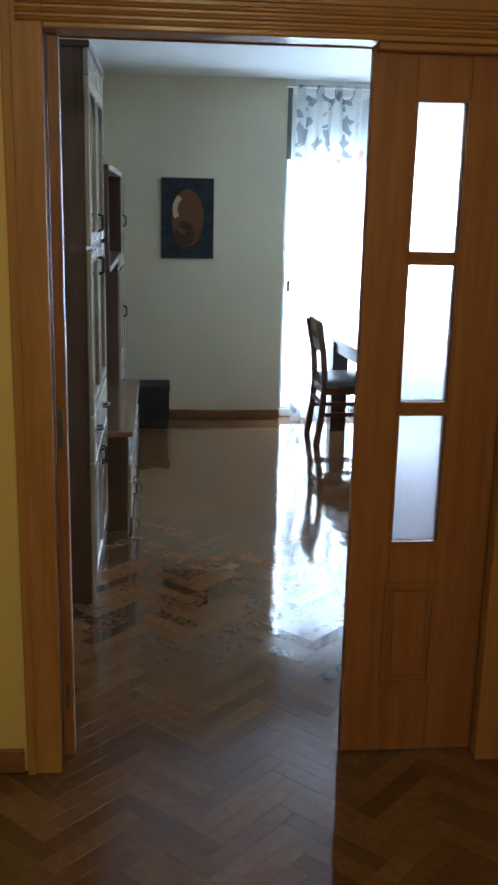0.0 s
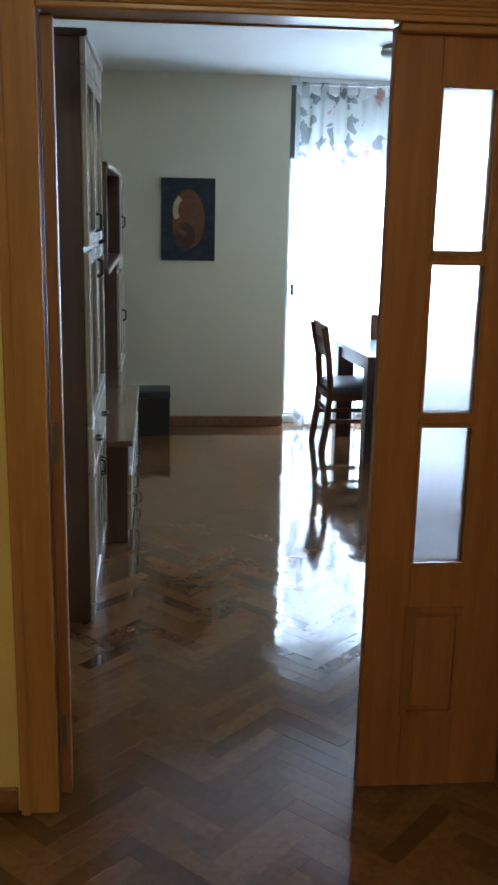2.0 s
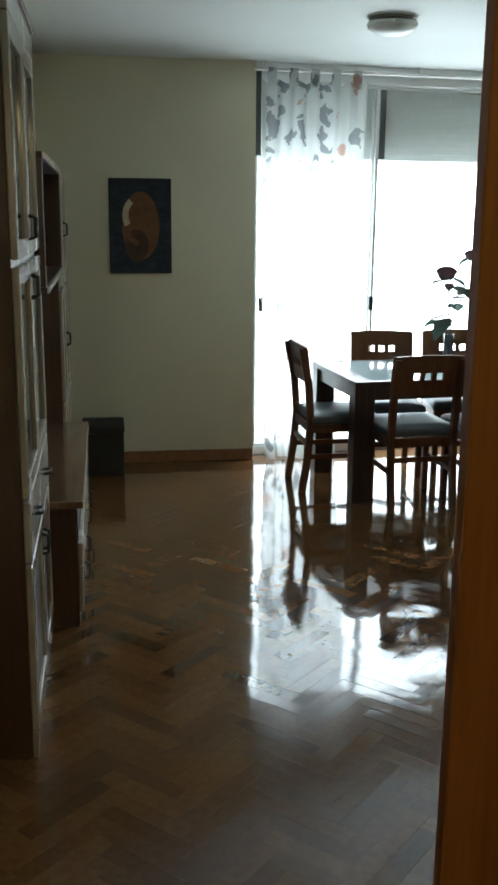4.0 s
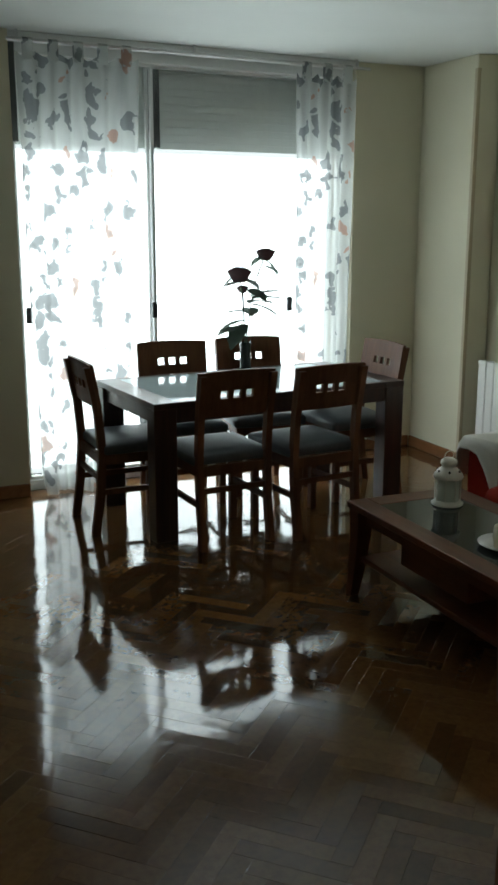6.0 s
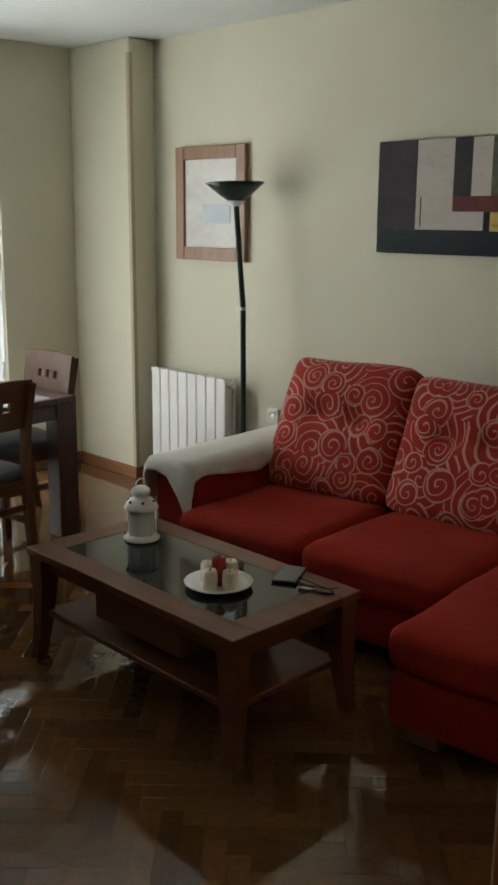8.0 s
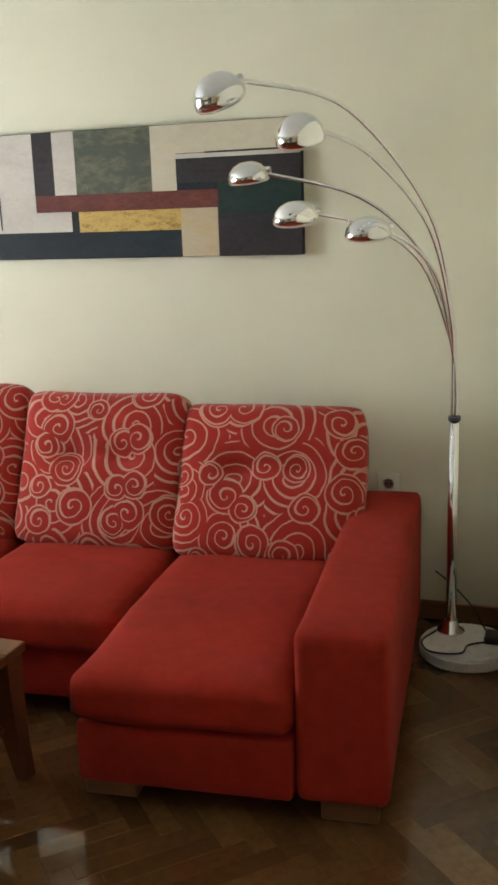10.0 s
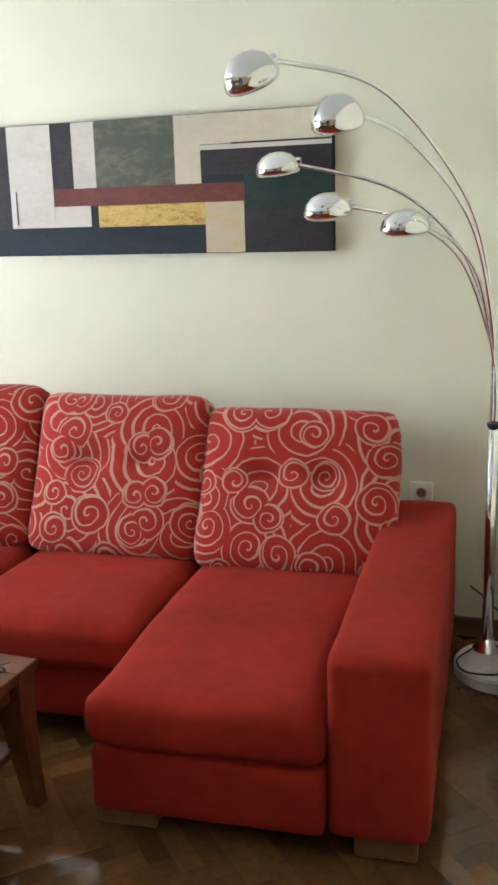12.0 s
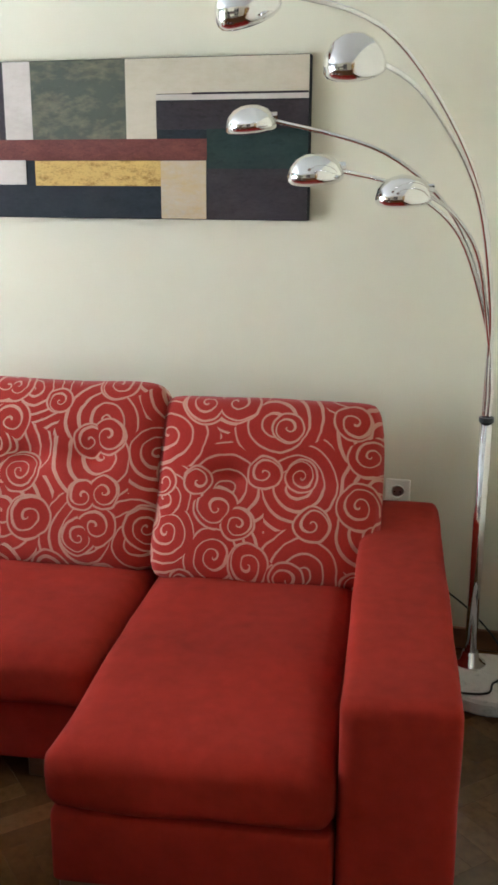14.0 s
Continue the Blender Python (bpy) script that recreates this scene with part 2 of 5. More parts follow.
def glass(name, colour=(1, 1, 1), rough=0.0, thin=True):
    m, nt, b = material(name)
    b.inputs["Base Color"].default_value = (*colour, 1)
    b.inputs["Roughness"].default_value = rough
    b.inputs["Transmission Weight"].default_value = 1.0
    b.inputs["IOR"].default_value = 1.45
    if rough:
        bump(nt, b, noise_tex(nt, coords(nt), 70, 2), 0.15, 0.003)
    return m


def glow(name, colour, strength):
    m, nt, b = material(name)
    b.inputs["Base Color"].default_value = (0, 0, 0, 1)
    b.inputs["Emission Color"].default_value = (*colour, 1)
    b.inputs["Emission Strength"].default_value = strength
    return m


def paint_patch(name, colour, other, scale=14.0, lo=0.35, hi=0.7, dabs=0.4):
    m, nt, b = material(name)
    v = coords(nt, "Object", (1, 1, 2.2))
    f = math_node(nt, "ADD", math_node(nt, "MULTIPLY", noise_tex(nt, v, scale, 5, 0.7), 0.7), math_node(nt, "MULTIPLY", noise_tex(nt, v, scale * 7, 3), 0.3))
    base = mix_rgb(nt, ramp(nt, f, lo, hi), colour, other)
    dab = ramp(nt, noise_tex(nt, v, scale * 3.1, 4, 0.75), 0.54, 0.66)
    c = mix_rgb(nt, math_node(nt, "MULTIPLY", dab, dabs), base, tuple(x * 0.45 for x in colour))
    nt.links.new(c, b.inputs["Base Color"])
    b.inputs["Roughness"].default_value, b.inputs["Specular IOR Level"].default_value = 0.62, 0.22
    bump(nt, b, noise_tex(nt, v, 120, 4), 0.3, 0.003)
    return m


M_WALL = plaster("wall_cream", (0.70, 0.665, 0.51))
M_CEIL = plaster("ceiling_white", (0.72, 0.74, 0.71))
M_HALL = plaster("wall_hall_yellow", (0.72, 0.55, 0.18))
M_DOOR = wood("door_wood", (0.29, 0.132, 0.034), (0.44, 0.222, 0.066), 0.40, 2, 22, 0.15)
M_LEAF_WOOD = wood("door_leaf_wood", (0.225, 0.085, 0.026), (0.34, 0.145, 0.046), 0.40, 2, 22, 0.15)
M_DOOR_RAIL = wood("door_wood_lengthwise", (0.29, 0.132, 0.034), (0.44, 0.222, 0.066), 0.36, 0, 22, 0.25)
M_BASE = wood("baseboard_wood", (0.16, 0.068, 0.026), (0.27, 0.125, 0.05), 0.35, 1, 22, 0.2)
M_CAB = wood("cabinet_wood", (0.046, 0.022, 0.014), (0.085, 0.041, 0.026), 0.42, 2, 20, 0.08)
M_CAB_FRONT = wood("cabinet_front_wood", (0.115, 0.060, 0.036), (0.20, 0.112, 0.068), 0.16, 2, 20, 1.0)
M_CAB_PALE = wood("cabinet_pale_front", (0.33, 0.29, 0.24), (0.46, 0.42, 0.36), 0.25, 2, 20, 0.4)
M_DINE = wood("wenge_wood", (0.030, 0.015, 0.012), (0.070, 0.034, 0.024), 0.34, 2, 24, 0.25)
M_CHAIR = wood("chair_wood", (0.095, 0.040, 0.018), (0.165, 0.072, 0.034), 0.5, 2, 30, 0.0, 0.2)
M_COFFEE = wood("coffee_wood", (0.095, 0.028, 0.010), (0.165, 0.055, 0.020), 0.33, 1, 22, 0.1, 0.35)
M_CORNER = wood("corner_tan", (0.44, 0.37, 0.24), (0.53, 0.45, 0.31), 0.5, 2, 26)
M_FOOT = wood("beech_wood", (0.17, 0.070, 0.030), (0.26, 0.115, 0.05), 0.42, 1, 26)
M_FRAME = wood("frame_wood", (0.25, 0.135, 0.07), (0.37, 0.21, 0.115), 0.4, 2, 26)
M_PARQ = parquet("parquet_oak", False)
M_PARQ_FAR = parquet("parquet_oak_joined", True)
M_SUB = plain("parquet_joint", (0.035, 0.02, 0.012), 0.8)
M_SOFA = fabric("sofa_red", (0.32, 0.021, 0.011), 0.04)
M_SWIRL = swirl_fabric("cushion_swirl")
M_SEAT = plain("seat_leatherette", (0.075, 0.085, 0.095), 0.45, 0, 0.12, 60, 0.15)
M_THROW = plain("throw_cotton", (0.66, 0.64, 0.58), 0.9, 0, 0.06, 200, 0.3)
M_CHROME = plain("chrome", (0.82, 0.82, 0.83), 0.07, 1.0, 0.03)
M_STEEL = plain("brushed_steel", (0.62, 0.62, 0.61), 0.28, 1.0, 0.05)
M_MARBLE = paint_patch("marble_white", (0.72, 0.70, 0.66), (0.5, 0.49, 0.47), 9, 0.5, 0.8)
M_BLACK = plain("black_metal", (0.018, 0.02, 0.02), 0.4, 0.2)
M_BOX = plain("black_leatherette", (0.012, 0.013, 0.015), 0.55, 0, 0.2, 80, 0.2)
# dark grey of the painted backlit strips at the shutter, and of the lock plates
M_BACKLIT_LOCK = plain("dark_backlit_and_lock", (0.10, 0.11, 0.11), 0.5, 0.1)
M_GREEN = plain("green_black_metal", (0.02, 0.035, 0.028), 0.35, 0.3)
M_WHITE = plain("white_enamel", (0.80, 0.79, 0.75), 0.35, 0, 0.03)
M_PLASTIC = plain("ivory_plastic", (0.78, 0.75, 0.66), 0.4, 0, 0.03)
M_ALU = plain("white_aluminium", (0.72, 0.73, 0.72), 0.4, 0.1, 0.04)
M_SLAT = plain("shutter_slat", (0.72, 0.76, 0.72), 0.5, 0, 0.05)
M_SHEER = sheer("sheer_voile")
M_GLASS = glass("clear_glass")
M_FROST = glass("frosted_glass", (0.95, 0.97, 1.0), 0.28)
M_TOPGLASS, _nt, _b = material("table_glass")
_b.inputs["Base Color"].default_value, _b.inputs["Roughness"].default_value = (0.50, 0.60, 0.61, 1), 0.06
M_DARKGLASS, _nt, _b = material("smoked_glass")
_b.inputs["Base Color"].default_value, _b.inputs["Roughness"].default_value = (0.022, 0.026, 0.026, 1), 0.06
M_SCREEN = plain("phone_screen", (0.10, 0.11, 0.11), 0.12, 0, 0.03)
M_CANDLE = plain("candle_wax", (0.80, 0.72, 0.56), 0.45, 0, 0.05)
M_CANDLE_RED = plain("candle_wax_red", (0.42, 0.02, 0.03), 0.45, 0, 0.08)
M_CERAMIC = plain("white_ceramic", (0.80, 0.79, 0.76), 0.2, 0, 0.02)
M_LEAF = plain("leaf_fabric", (0.09, 0.13, 0.10), 0.85, 0, 0.25)
M_PETAL = plain("rose_petal", (0.10, 0.035, 0.04), 0.6, 0, 0.25)
M_STEM = plain("plant_stem", (0.05, 0.08, 0.035), 0.6)
M_OUT = glow("daylight_backdrop", (0.95, 0.98, 1.0), 2.8)
M_HALLGLOW = glow("lamp_glow", (1.0, 0.75, 0.42), 6.0)
M_OPAL = plain("opal_glass", (0.70, 0.74, 0.70), 0.25, 0, 0.03)


# ---- mesh helpers ----
def finish(bm, name, mat, smooth=False):
    me = bpy.data.meshes.new(name)
    bmesh.ops.recalc_face_normals(bm, faces=bm.faces)
    if smooth:
        for f in bm.faces:
            f.smooth = True
    bm.to_mesh(me)
    bm.free()
    me.materials.append(mat)
    return me


def part(name, bm, mat, parent, label="", smooth=False, at=None):
    ob = new(name, finish(bm, name, mat, smooth))
    ob.parent = parent
    if at is not None:
        ob.matrix_basis = at
    if label:
        tagged(ob, label)
    return ob


def thing(name, m, label, category, group="", kind=""):
    ob = new(name)
    ob.empty_display_size = 0.1
    ob.matrix_basis = m
    return tagged(ob, label, category, group, kind)


def single(name, bm, mat, m, label, category, group="", kind="", smooth=False):
    ob = new(name, finish(bm, name, mat, smooth))
    ob.matrix_basis = m
    return tagged(ob, label, category, group, kind)


def box(x0, y0, z0, x1, y1, z1, bevel=0.0, seg=2, bm=None):
    bm = bm or bmesh.new()
    vs = [bm.verts.new((x, y, z)) for z in (z0, z1) for y in (y0, y1) for x in (x0, x1)]
    fs = [bm.faces.new([vs[i] for i in q]) for q in ((0, 2, 3, 1), (4, 5, 7, 6), (0, 1, 5, 4), (2, 6, 7, 3), (0, 4, 6, 2), (1, 3, 7, 5))]
    if bevel:
        es = list({e for f in fs for e in f.edges})
        bmesh.ops.bevel(bm, geom=es, offset=bevel, segments=seg, affect="EDGES", profile=0.5)
    return bm


def soft_box(sx, sy, sz, r, n=8, crown=0.0, lump=0.0, seed=0.0):
    """A cushion block: rounded edges, a crowned top and small lumps; its origin is the middle of its base."""
    bm = bmesh.new()
    bmesh.ops.create_cube(bm, size=2.0)
    bmesh.ops.subdivide_edges(bm, edges=bm.edges, cuts=n, use_grid_fill=True)
    h = Vector((sx / 2, sy / 2, sz / 2))
    for v in bm.verts:
        p = Vector((math.sin(v.co.x * math.pi / 2), math.sin(v.co.y * math.pi / 2), math.sin(v.co.z * math.pi / 2)))
        q = Vector((p.x * h.x, p.y * h.y, p.z * h.z))
        c = Vector([max(-h[i] + r, min(h[i] - r, q[i])) for i in range(3)])
        d = q - c
        k = c + (d.normalized() * r if d.length > 1e-6 else d)
        u, w = q.x / h.x, q.y / h.y
        if v.co.z > 0:
            k.z += crown * (1 - u ** 4) * (1 - w ** 4) * max(0, p.z)
        if lump:
            k += Vector(noise.noise_vector(k * 5 + Vector((seed, 0, 0)))) * lump
        k.z += h.z
        v.co = k
    return bm


def pillow(w, h, d, n=20, tuft=True, seed=0.0):
    """A squarish back cushion: width along y, height along z, thickness along x."""
    bm = bmesh.new()
    bmesh.ops.create_cube(bm, size=2.0)
    bmesh.ops.subdivide_edges(bm, edges=bm.edges, cuts=n, use_grid_fill=True)
    for v in bm.verts:
        u, t, s = v.co.y, v.co.z, v.co.x
        edge = max(abs(u), abs(t))
        th = d / 2 * (0.34 + 0.66 * (max(0, 1 - abs(u) ** 3.2) * max(0, 1 - abs(t) ** 3.2)) ** 0.45)
        if tuft:
            for cx in (-0.32, 0.3):
                th -= 0.035 * math.exp(-(((u - cx) / 0.2) ** 2 + ((t - 0.12) / 0.16) ** 2))
            th -= 0.018 * math.exp(-((t - 0.12) / 0.1) ** 2) * (1 - abs(u))
        k = 1 - 0.07 * (u * u * t * t) ** 3
        sag = -0.014 * math.cos(u * 1.5) * max(0, t) * abs(t)
        p = Vector((s * th, u * w / 2 * k, h / 2 + t * h / 2 * k + sag))
        v.co = p + Vector(noise.noise_vector(p * 4 + Vector((seed, seed, 0)))) * 0.010
    return bm


def tube(points, radii, seg=10, caps=True, bm=None):
    bm = bm or bmesh.new()
    pts = [Vector(p) for p in points]
    if not isinstance(radii, (list, tuple)):
        radii = [radii] * len(pts)
    rings, up = [], Vector((0, 0, 1))
    for i, p in enumerate(pts):
        d = (pts[min(i + 1, len(pts) - 1)] - pts[max(i - 1, 0)]).normalized()
        ref = up if abs(d.z) < 0.95 else Vector((1, 0, 0))
        a = d.cross(ref).normalized()
        if rings:
            a = (last - d * last.dot(d)).normalized()
        last = a
        b2 = d.cross(a)
        rings.append([bm.verts.new(p + (a * math.cos(2 * math.pi * k / seg) + b2 * math.sin(2 * math.pi * k / seg)) * radii[i]) for k in range(seg)])
    for r0, r1 in zip(rings, rings[1:]):
        for k in range(seg):
            bm.faces.new((r0[k], r0[(k + 1) % seg], r1[(k + 1) % seg], r1[k]))
    if caps:
        bm.faces.new(rings[0])
        bm.faces.new(rings[-1])
    return bm


def lathe(profile, seg=28, bm=None):
    """Turns (radius, height) pairs about the z axis."""
    bm = bm or bmesh.new()
    rings = []
    for r, z in profile:
        if r < 1e-5:
            rings.append([bm.verts.new((0, 0, z))])
        else:
            rings.append([bm.verts.new((r * math.cos(2 * math.pi * k / seg), r * math.sin(2 * math.pi * k / seg), z)) for k in range(seg)])
    for a, b2 in zip(rings, rings[1:]):
        for k in range(seg):
            k2 = (k + 1) % seg
            if len(a) == 1 and len(b2) == 1:
                continue
            if len(a) == 1:
                bm.faces.new((a[0], b2[k2], b2[k]))
            elif len(b2) == 1:
                bm.faces.new((a[k], a[k2], b2[0]))
            else:
                bm.faces.new((a[k], a[k2], b2[k2], b2[k]))
    return bm


def smooth_path(pts, n=8):
    """A Catmull-Rom line through the points."""
    p = [Vector(q) for q in pts]
    p = [2 * p[0] - p[1]] + p + [2 * p[-1] - p[-2]]
    out = []
    for i in range(1, len(p) - 2):
        for k in range(n):
            t = k / n
            a, b2, c, d = p[i - 1], p[i], p[i + 1], p[i + 2]
            out.append(0.5 * ((2 * b2) + (c - a) * t + (2 * a - 5 * b2 + 4 * c - d) * t * t + (3 * b2 - a - 3 * c + d) * t ** 3))
    return out + [p[-2]]


def border(x0, z0, x1, z1, w, y0, y1, hole=None, bm=None):
    """A rectangular rim in the xz plane, w wide, from y0 to y1."""
    bm = bm or bmesh.new()
    box(x0, y0, z0, x0 + w, y1, z1, bm=bm)
    box(x1 - w, y0, z0, x1, y1, z1, bm=bm)
    box(x0 + w, y0, z0, x1 - w, y1, z0 + w, bm=bm)
    box(x0 + w, y0, z1 - w, x1 - w, y1, z1, bm=bm)
    return bm


ORIGIN = Matrix.Identity(4)


def part_w(name, bm, mat, parent, label="", smooth=False):
    """A part whose mesh is given in the place's own metres."""
    bmesh.ops.transform(bm, matrix=parent.matrix_basis.inverted(), verts=bm.verts)
    return part(name, bm, mat, parent, label, smooth)


# ---- the large structure ----
FAR, RIGHT, LEFT, DOOR0, DOOR1, TOP = 7.70, 4.066, -0.37, 3.0, 3.1, 2.5
OPEN_R, HEAD = 1.25, 2.042
FAR_R, NEAR_R = 7.93, 3.385
WIN_TURN = Matrix.Translation((1.205, 7.70, 0)) @ pose(0, 0, 0, 0, 0, 4.4) @ Matrix.Translation((-1.205, -7.70, 0))
WIN0, WIN1 = 1.205, 3.40
COL_X, COL_Y = 3.888, 7.348
HX0, HX1, HY0 = -1.15, 2.3, -1.4


def structure(name, bm, mat, label, category="wall"):
    return single(name, bm, mat, ORIGIN, label, category, kind="structure")


# far wall, with the balcony opening from floor to ceiling
structure("wall_far_left", box(LEFT - 0.2, FAR, -0.05, WIN0, FAR + 0.3, TOP), M_WALL, "cream painted plaster wall beside the balcony window")
structure("wall_far_right", box(WIN1 - 0.006, FAR_R, -0.05, RIGHT + 0.2, FAR_R + 0.3, TOP), M_WALL, "cream painted plaster wall beside the balcony window")
structure("wall_right", box(RIGHT, DOOR1, -0.05, RIGHT + 0.2, FAR_R, TOP), M_WALL, "long cream painted plaster wall behind the sofa")
structure("wall_column", box(COL_X, COL_Y, -0.05, RIGHT, FAR_R, TOP, 0.012, 2), M_WALL, "cream plastered corner column with rounded edge", "column")
structure("wall_left", box(LEFT - 0.2, DOOR1, -0.05, LEFT, FAR, TOP), M_WALL, "cream painted plaster wall behind the wall unit")
bmw = bmesh.new()
box(LEFT - 0.2, DOOR0 + 0.003, -0.05, -0.03, DOOR1, TOP, bm=bmw)
for z0, z1 in ((-0.05, TOP),):
    quad = [(OPEN_R + 0.03, DOOR0 + 0.003), (RIGHT + 0.2, DOOR0 + 0.003), (RIGHT + 0.2, NEAR_R + 0.02), (1.4, DOOR1), (OPEN_R + 0.03, DOOR1)]
    lo, hi = [bmw.verts.new((x, y, z0)) for x, y in quad], [bmw.verts.new((x, y, z1)) for x, y in quad]
    bmw.faces.new(lo[::-1])
    bmw.faces.new(hi)
    for k in range(5):
        bmw.faces.new((lo[k], lo[(k + 1) % 5], hi[(k + 1) % 5], hi[k]))
box(-0.03, DOOR0 + 0.003, HEAD + 0.03, OPEN_R + 0.03, DOOR1, TOP, bm=bmw)
structure("wall_door", bmw, M_WALL, "cream painted partition wall with the doorway")
bmw = bmesh.new()
box(HX0, DOOR0 - 0.02, -0.05, -0.03, DOOR0, TOP, bm=bmw)
box(OPEN_R + 0.03, DOOR0 - 0.02, -0.05, HX1, DOOR0, TOP, bm=bmw)
box(-0.03, DOOR0 - 0.02, HEAD + 0.03, OPEN_R + 0.03, DOOR0, TOP, bm=bmw)
structure("wall_hall_door", bmw, M_HALL, "warm yellow painted hall wall round the doorway")
structure("wall_hall_left", box(HX0 - 0.15, HY0, -0.05, HX0, DOOR0, TOP), M_HALL, "warm yellow painted hall wall")
structure("wall_hall_right", box(HX1, HY0, -0.05, HX1 + 0.15, DOOR0, TOP), M_HALL, "warm yellow painted hall wall")
structure("wall_hall_back", box(HX0 - 0.15, HY0 - 0.15, -0.05, HX1 + 0.15, HY0, TOP), M_HALL, "warm yellow painted hall wall")
structure("ceiling", box(HX0 - 0.15, HY0 - 0.15, TOP, HX1 + 0.15, DOOR0 + 0.05, TOP + 0.15, bm=box(LEFT - 0.2, DOOR0 + 0.05, TOP, RIGHT + 0.2, FAR_R + 0.3, TOP + 0.15)), M_CEIL, "plain white painted plaster ceiling", "ceiling")
structure("backdrop", box(-6, 11.0, -6, 11, 11.02, 9), M_OUT, "bright hazy daylight beyond the balcony", "backdrop")

# thin tan strip along the column's edge, darker than the wall
structure("trim_corner", box(COL_X - 0.004, COL_Y - 0.004, 0.076, COL_X + 0.024, COL_Y + 0.024, 2.42, 0.004, 2), M_CORNER, "narrow tan corner strip on the column", "trim")

# baseboards
for i, (x0, y0, x1, y1) in enumerate(((LEFT, FAR - 0.014, WIN0, FAR), (WIN1, FAR_R - 0.014, COL_X - 0.014, FAR_R), (COL_X - 0.014, COL_Y - 0.014, COL_X, FAR_R - 0.014),
                                      (COL_X, COL_Y - 0.014, RIGHT, COL_Y), (RIGHT - 0.014, NEAR_R, RIGHT, COL_Y - 0.014),
                                      (HX0, DOOR0 - 0.034, -0.105, DOOR0 - 0.02), (LEFT, DOOR1, LEFT + 0.014, FAR - 0.014))):
    structure("baseboard", box(x0, y0, 0.0, x1, y1, 0.075, 0.004, 1), M_BASE, "varnished brown wooden baseboard", "baseboard")

# door lining and mouldings
door_casing = thing("door_casing", pose(0.65, DOOR0, 0), "honey brown varnished wooden door casing", "door casing", kind="structure")
for nm, x0, x1, z0, z1 in (("jamb", -0.03, 0.0, 0.0, HEAD + 0.03), ("jamb", OPEN_R, OPEN_R + 0.03, 0.0, HEAD + 0.03), ("head_jamb", 0.0, OPEN_R, HEAD, HEAD + 0.03)):
    part_w(nm, box(x0, DOOR0 - 0.022, z0, x1, DOOR1 + 0.002, z1, 0.003, 1), M_DOOR, door_casing)
for y0, y1, s in ((DOOR0 - 0.040, DOOR0 - 0.022, -1), (DOOR1 + 0.002, DOOR1 + 0.018, 1)):
    for nm, x0, x1, z0, z1 in (("casing_board", -0.095, 0.004, 0.0, HEAD + 0.1), ("casing_board", OPEN_R - 0.004, OPEN_R + 0.095, 0.0, HEAD + 0.1), ("head_casing", 0.004, OPEN_R - 0.004, HEAD - 0.004, HEAD + 0.1)):
        part_w(nm, box(x0, y0, z0, x1, y1, z1, 0.005, 2), M_DOOR_RAIL if nm == "head_casing" else M_DOOR, door_casing)
    for nm, x0, x1, z0, z1 in (("moulding", -0.095, -0.07, 0.0, HEAD + 0.1), ("moulding", OPEN_R + 0.07, OPEN_R + 0.095, 0.0, HEAD + 0.1), ("moulding", -0.07, OPEN_R + 0.07, HEAD + 0.072, HEAD + 0.1)):
        yy = y0 - 0.008 if s < 0 else y1
        part_w(nm, box(x0, yy, z0, x1, yy + 0.008, z1, 0.003, 2), M_DOOR_RAIL if x1 - x0 > 0.5 else M_DOOR, door_casing)
for z in (HEAD + 0.016, HEAD + 0.036, HEAD + 0.056):
    part_w("moulding", tube([(-0.06, DOOR0 - 0.040, z), (OPEN_R + 0.06, DOOR0 - 0.040, z)], 0.007, 10), M_DOOR_RAIL, door_casing, smooth=True)
part_w("door_stop", box(0.842, DOOR0 - 0.018, HEAD - 0.022, OPEN_R, DOOR0 + 0.017, HEAD - 0.0005, 0.003, 1), M_DOOR_RAIL, door_casing)


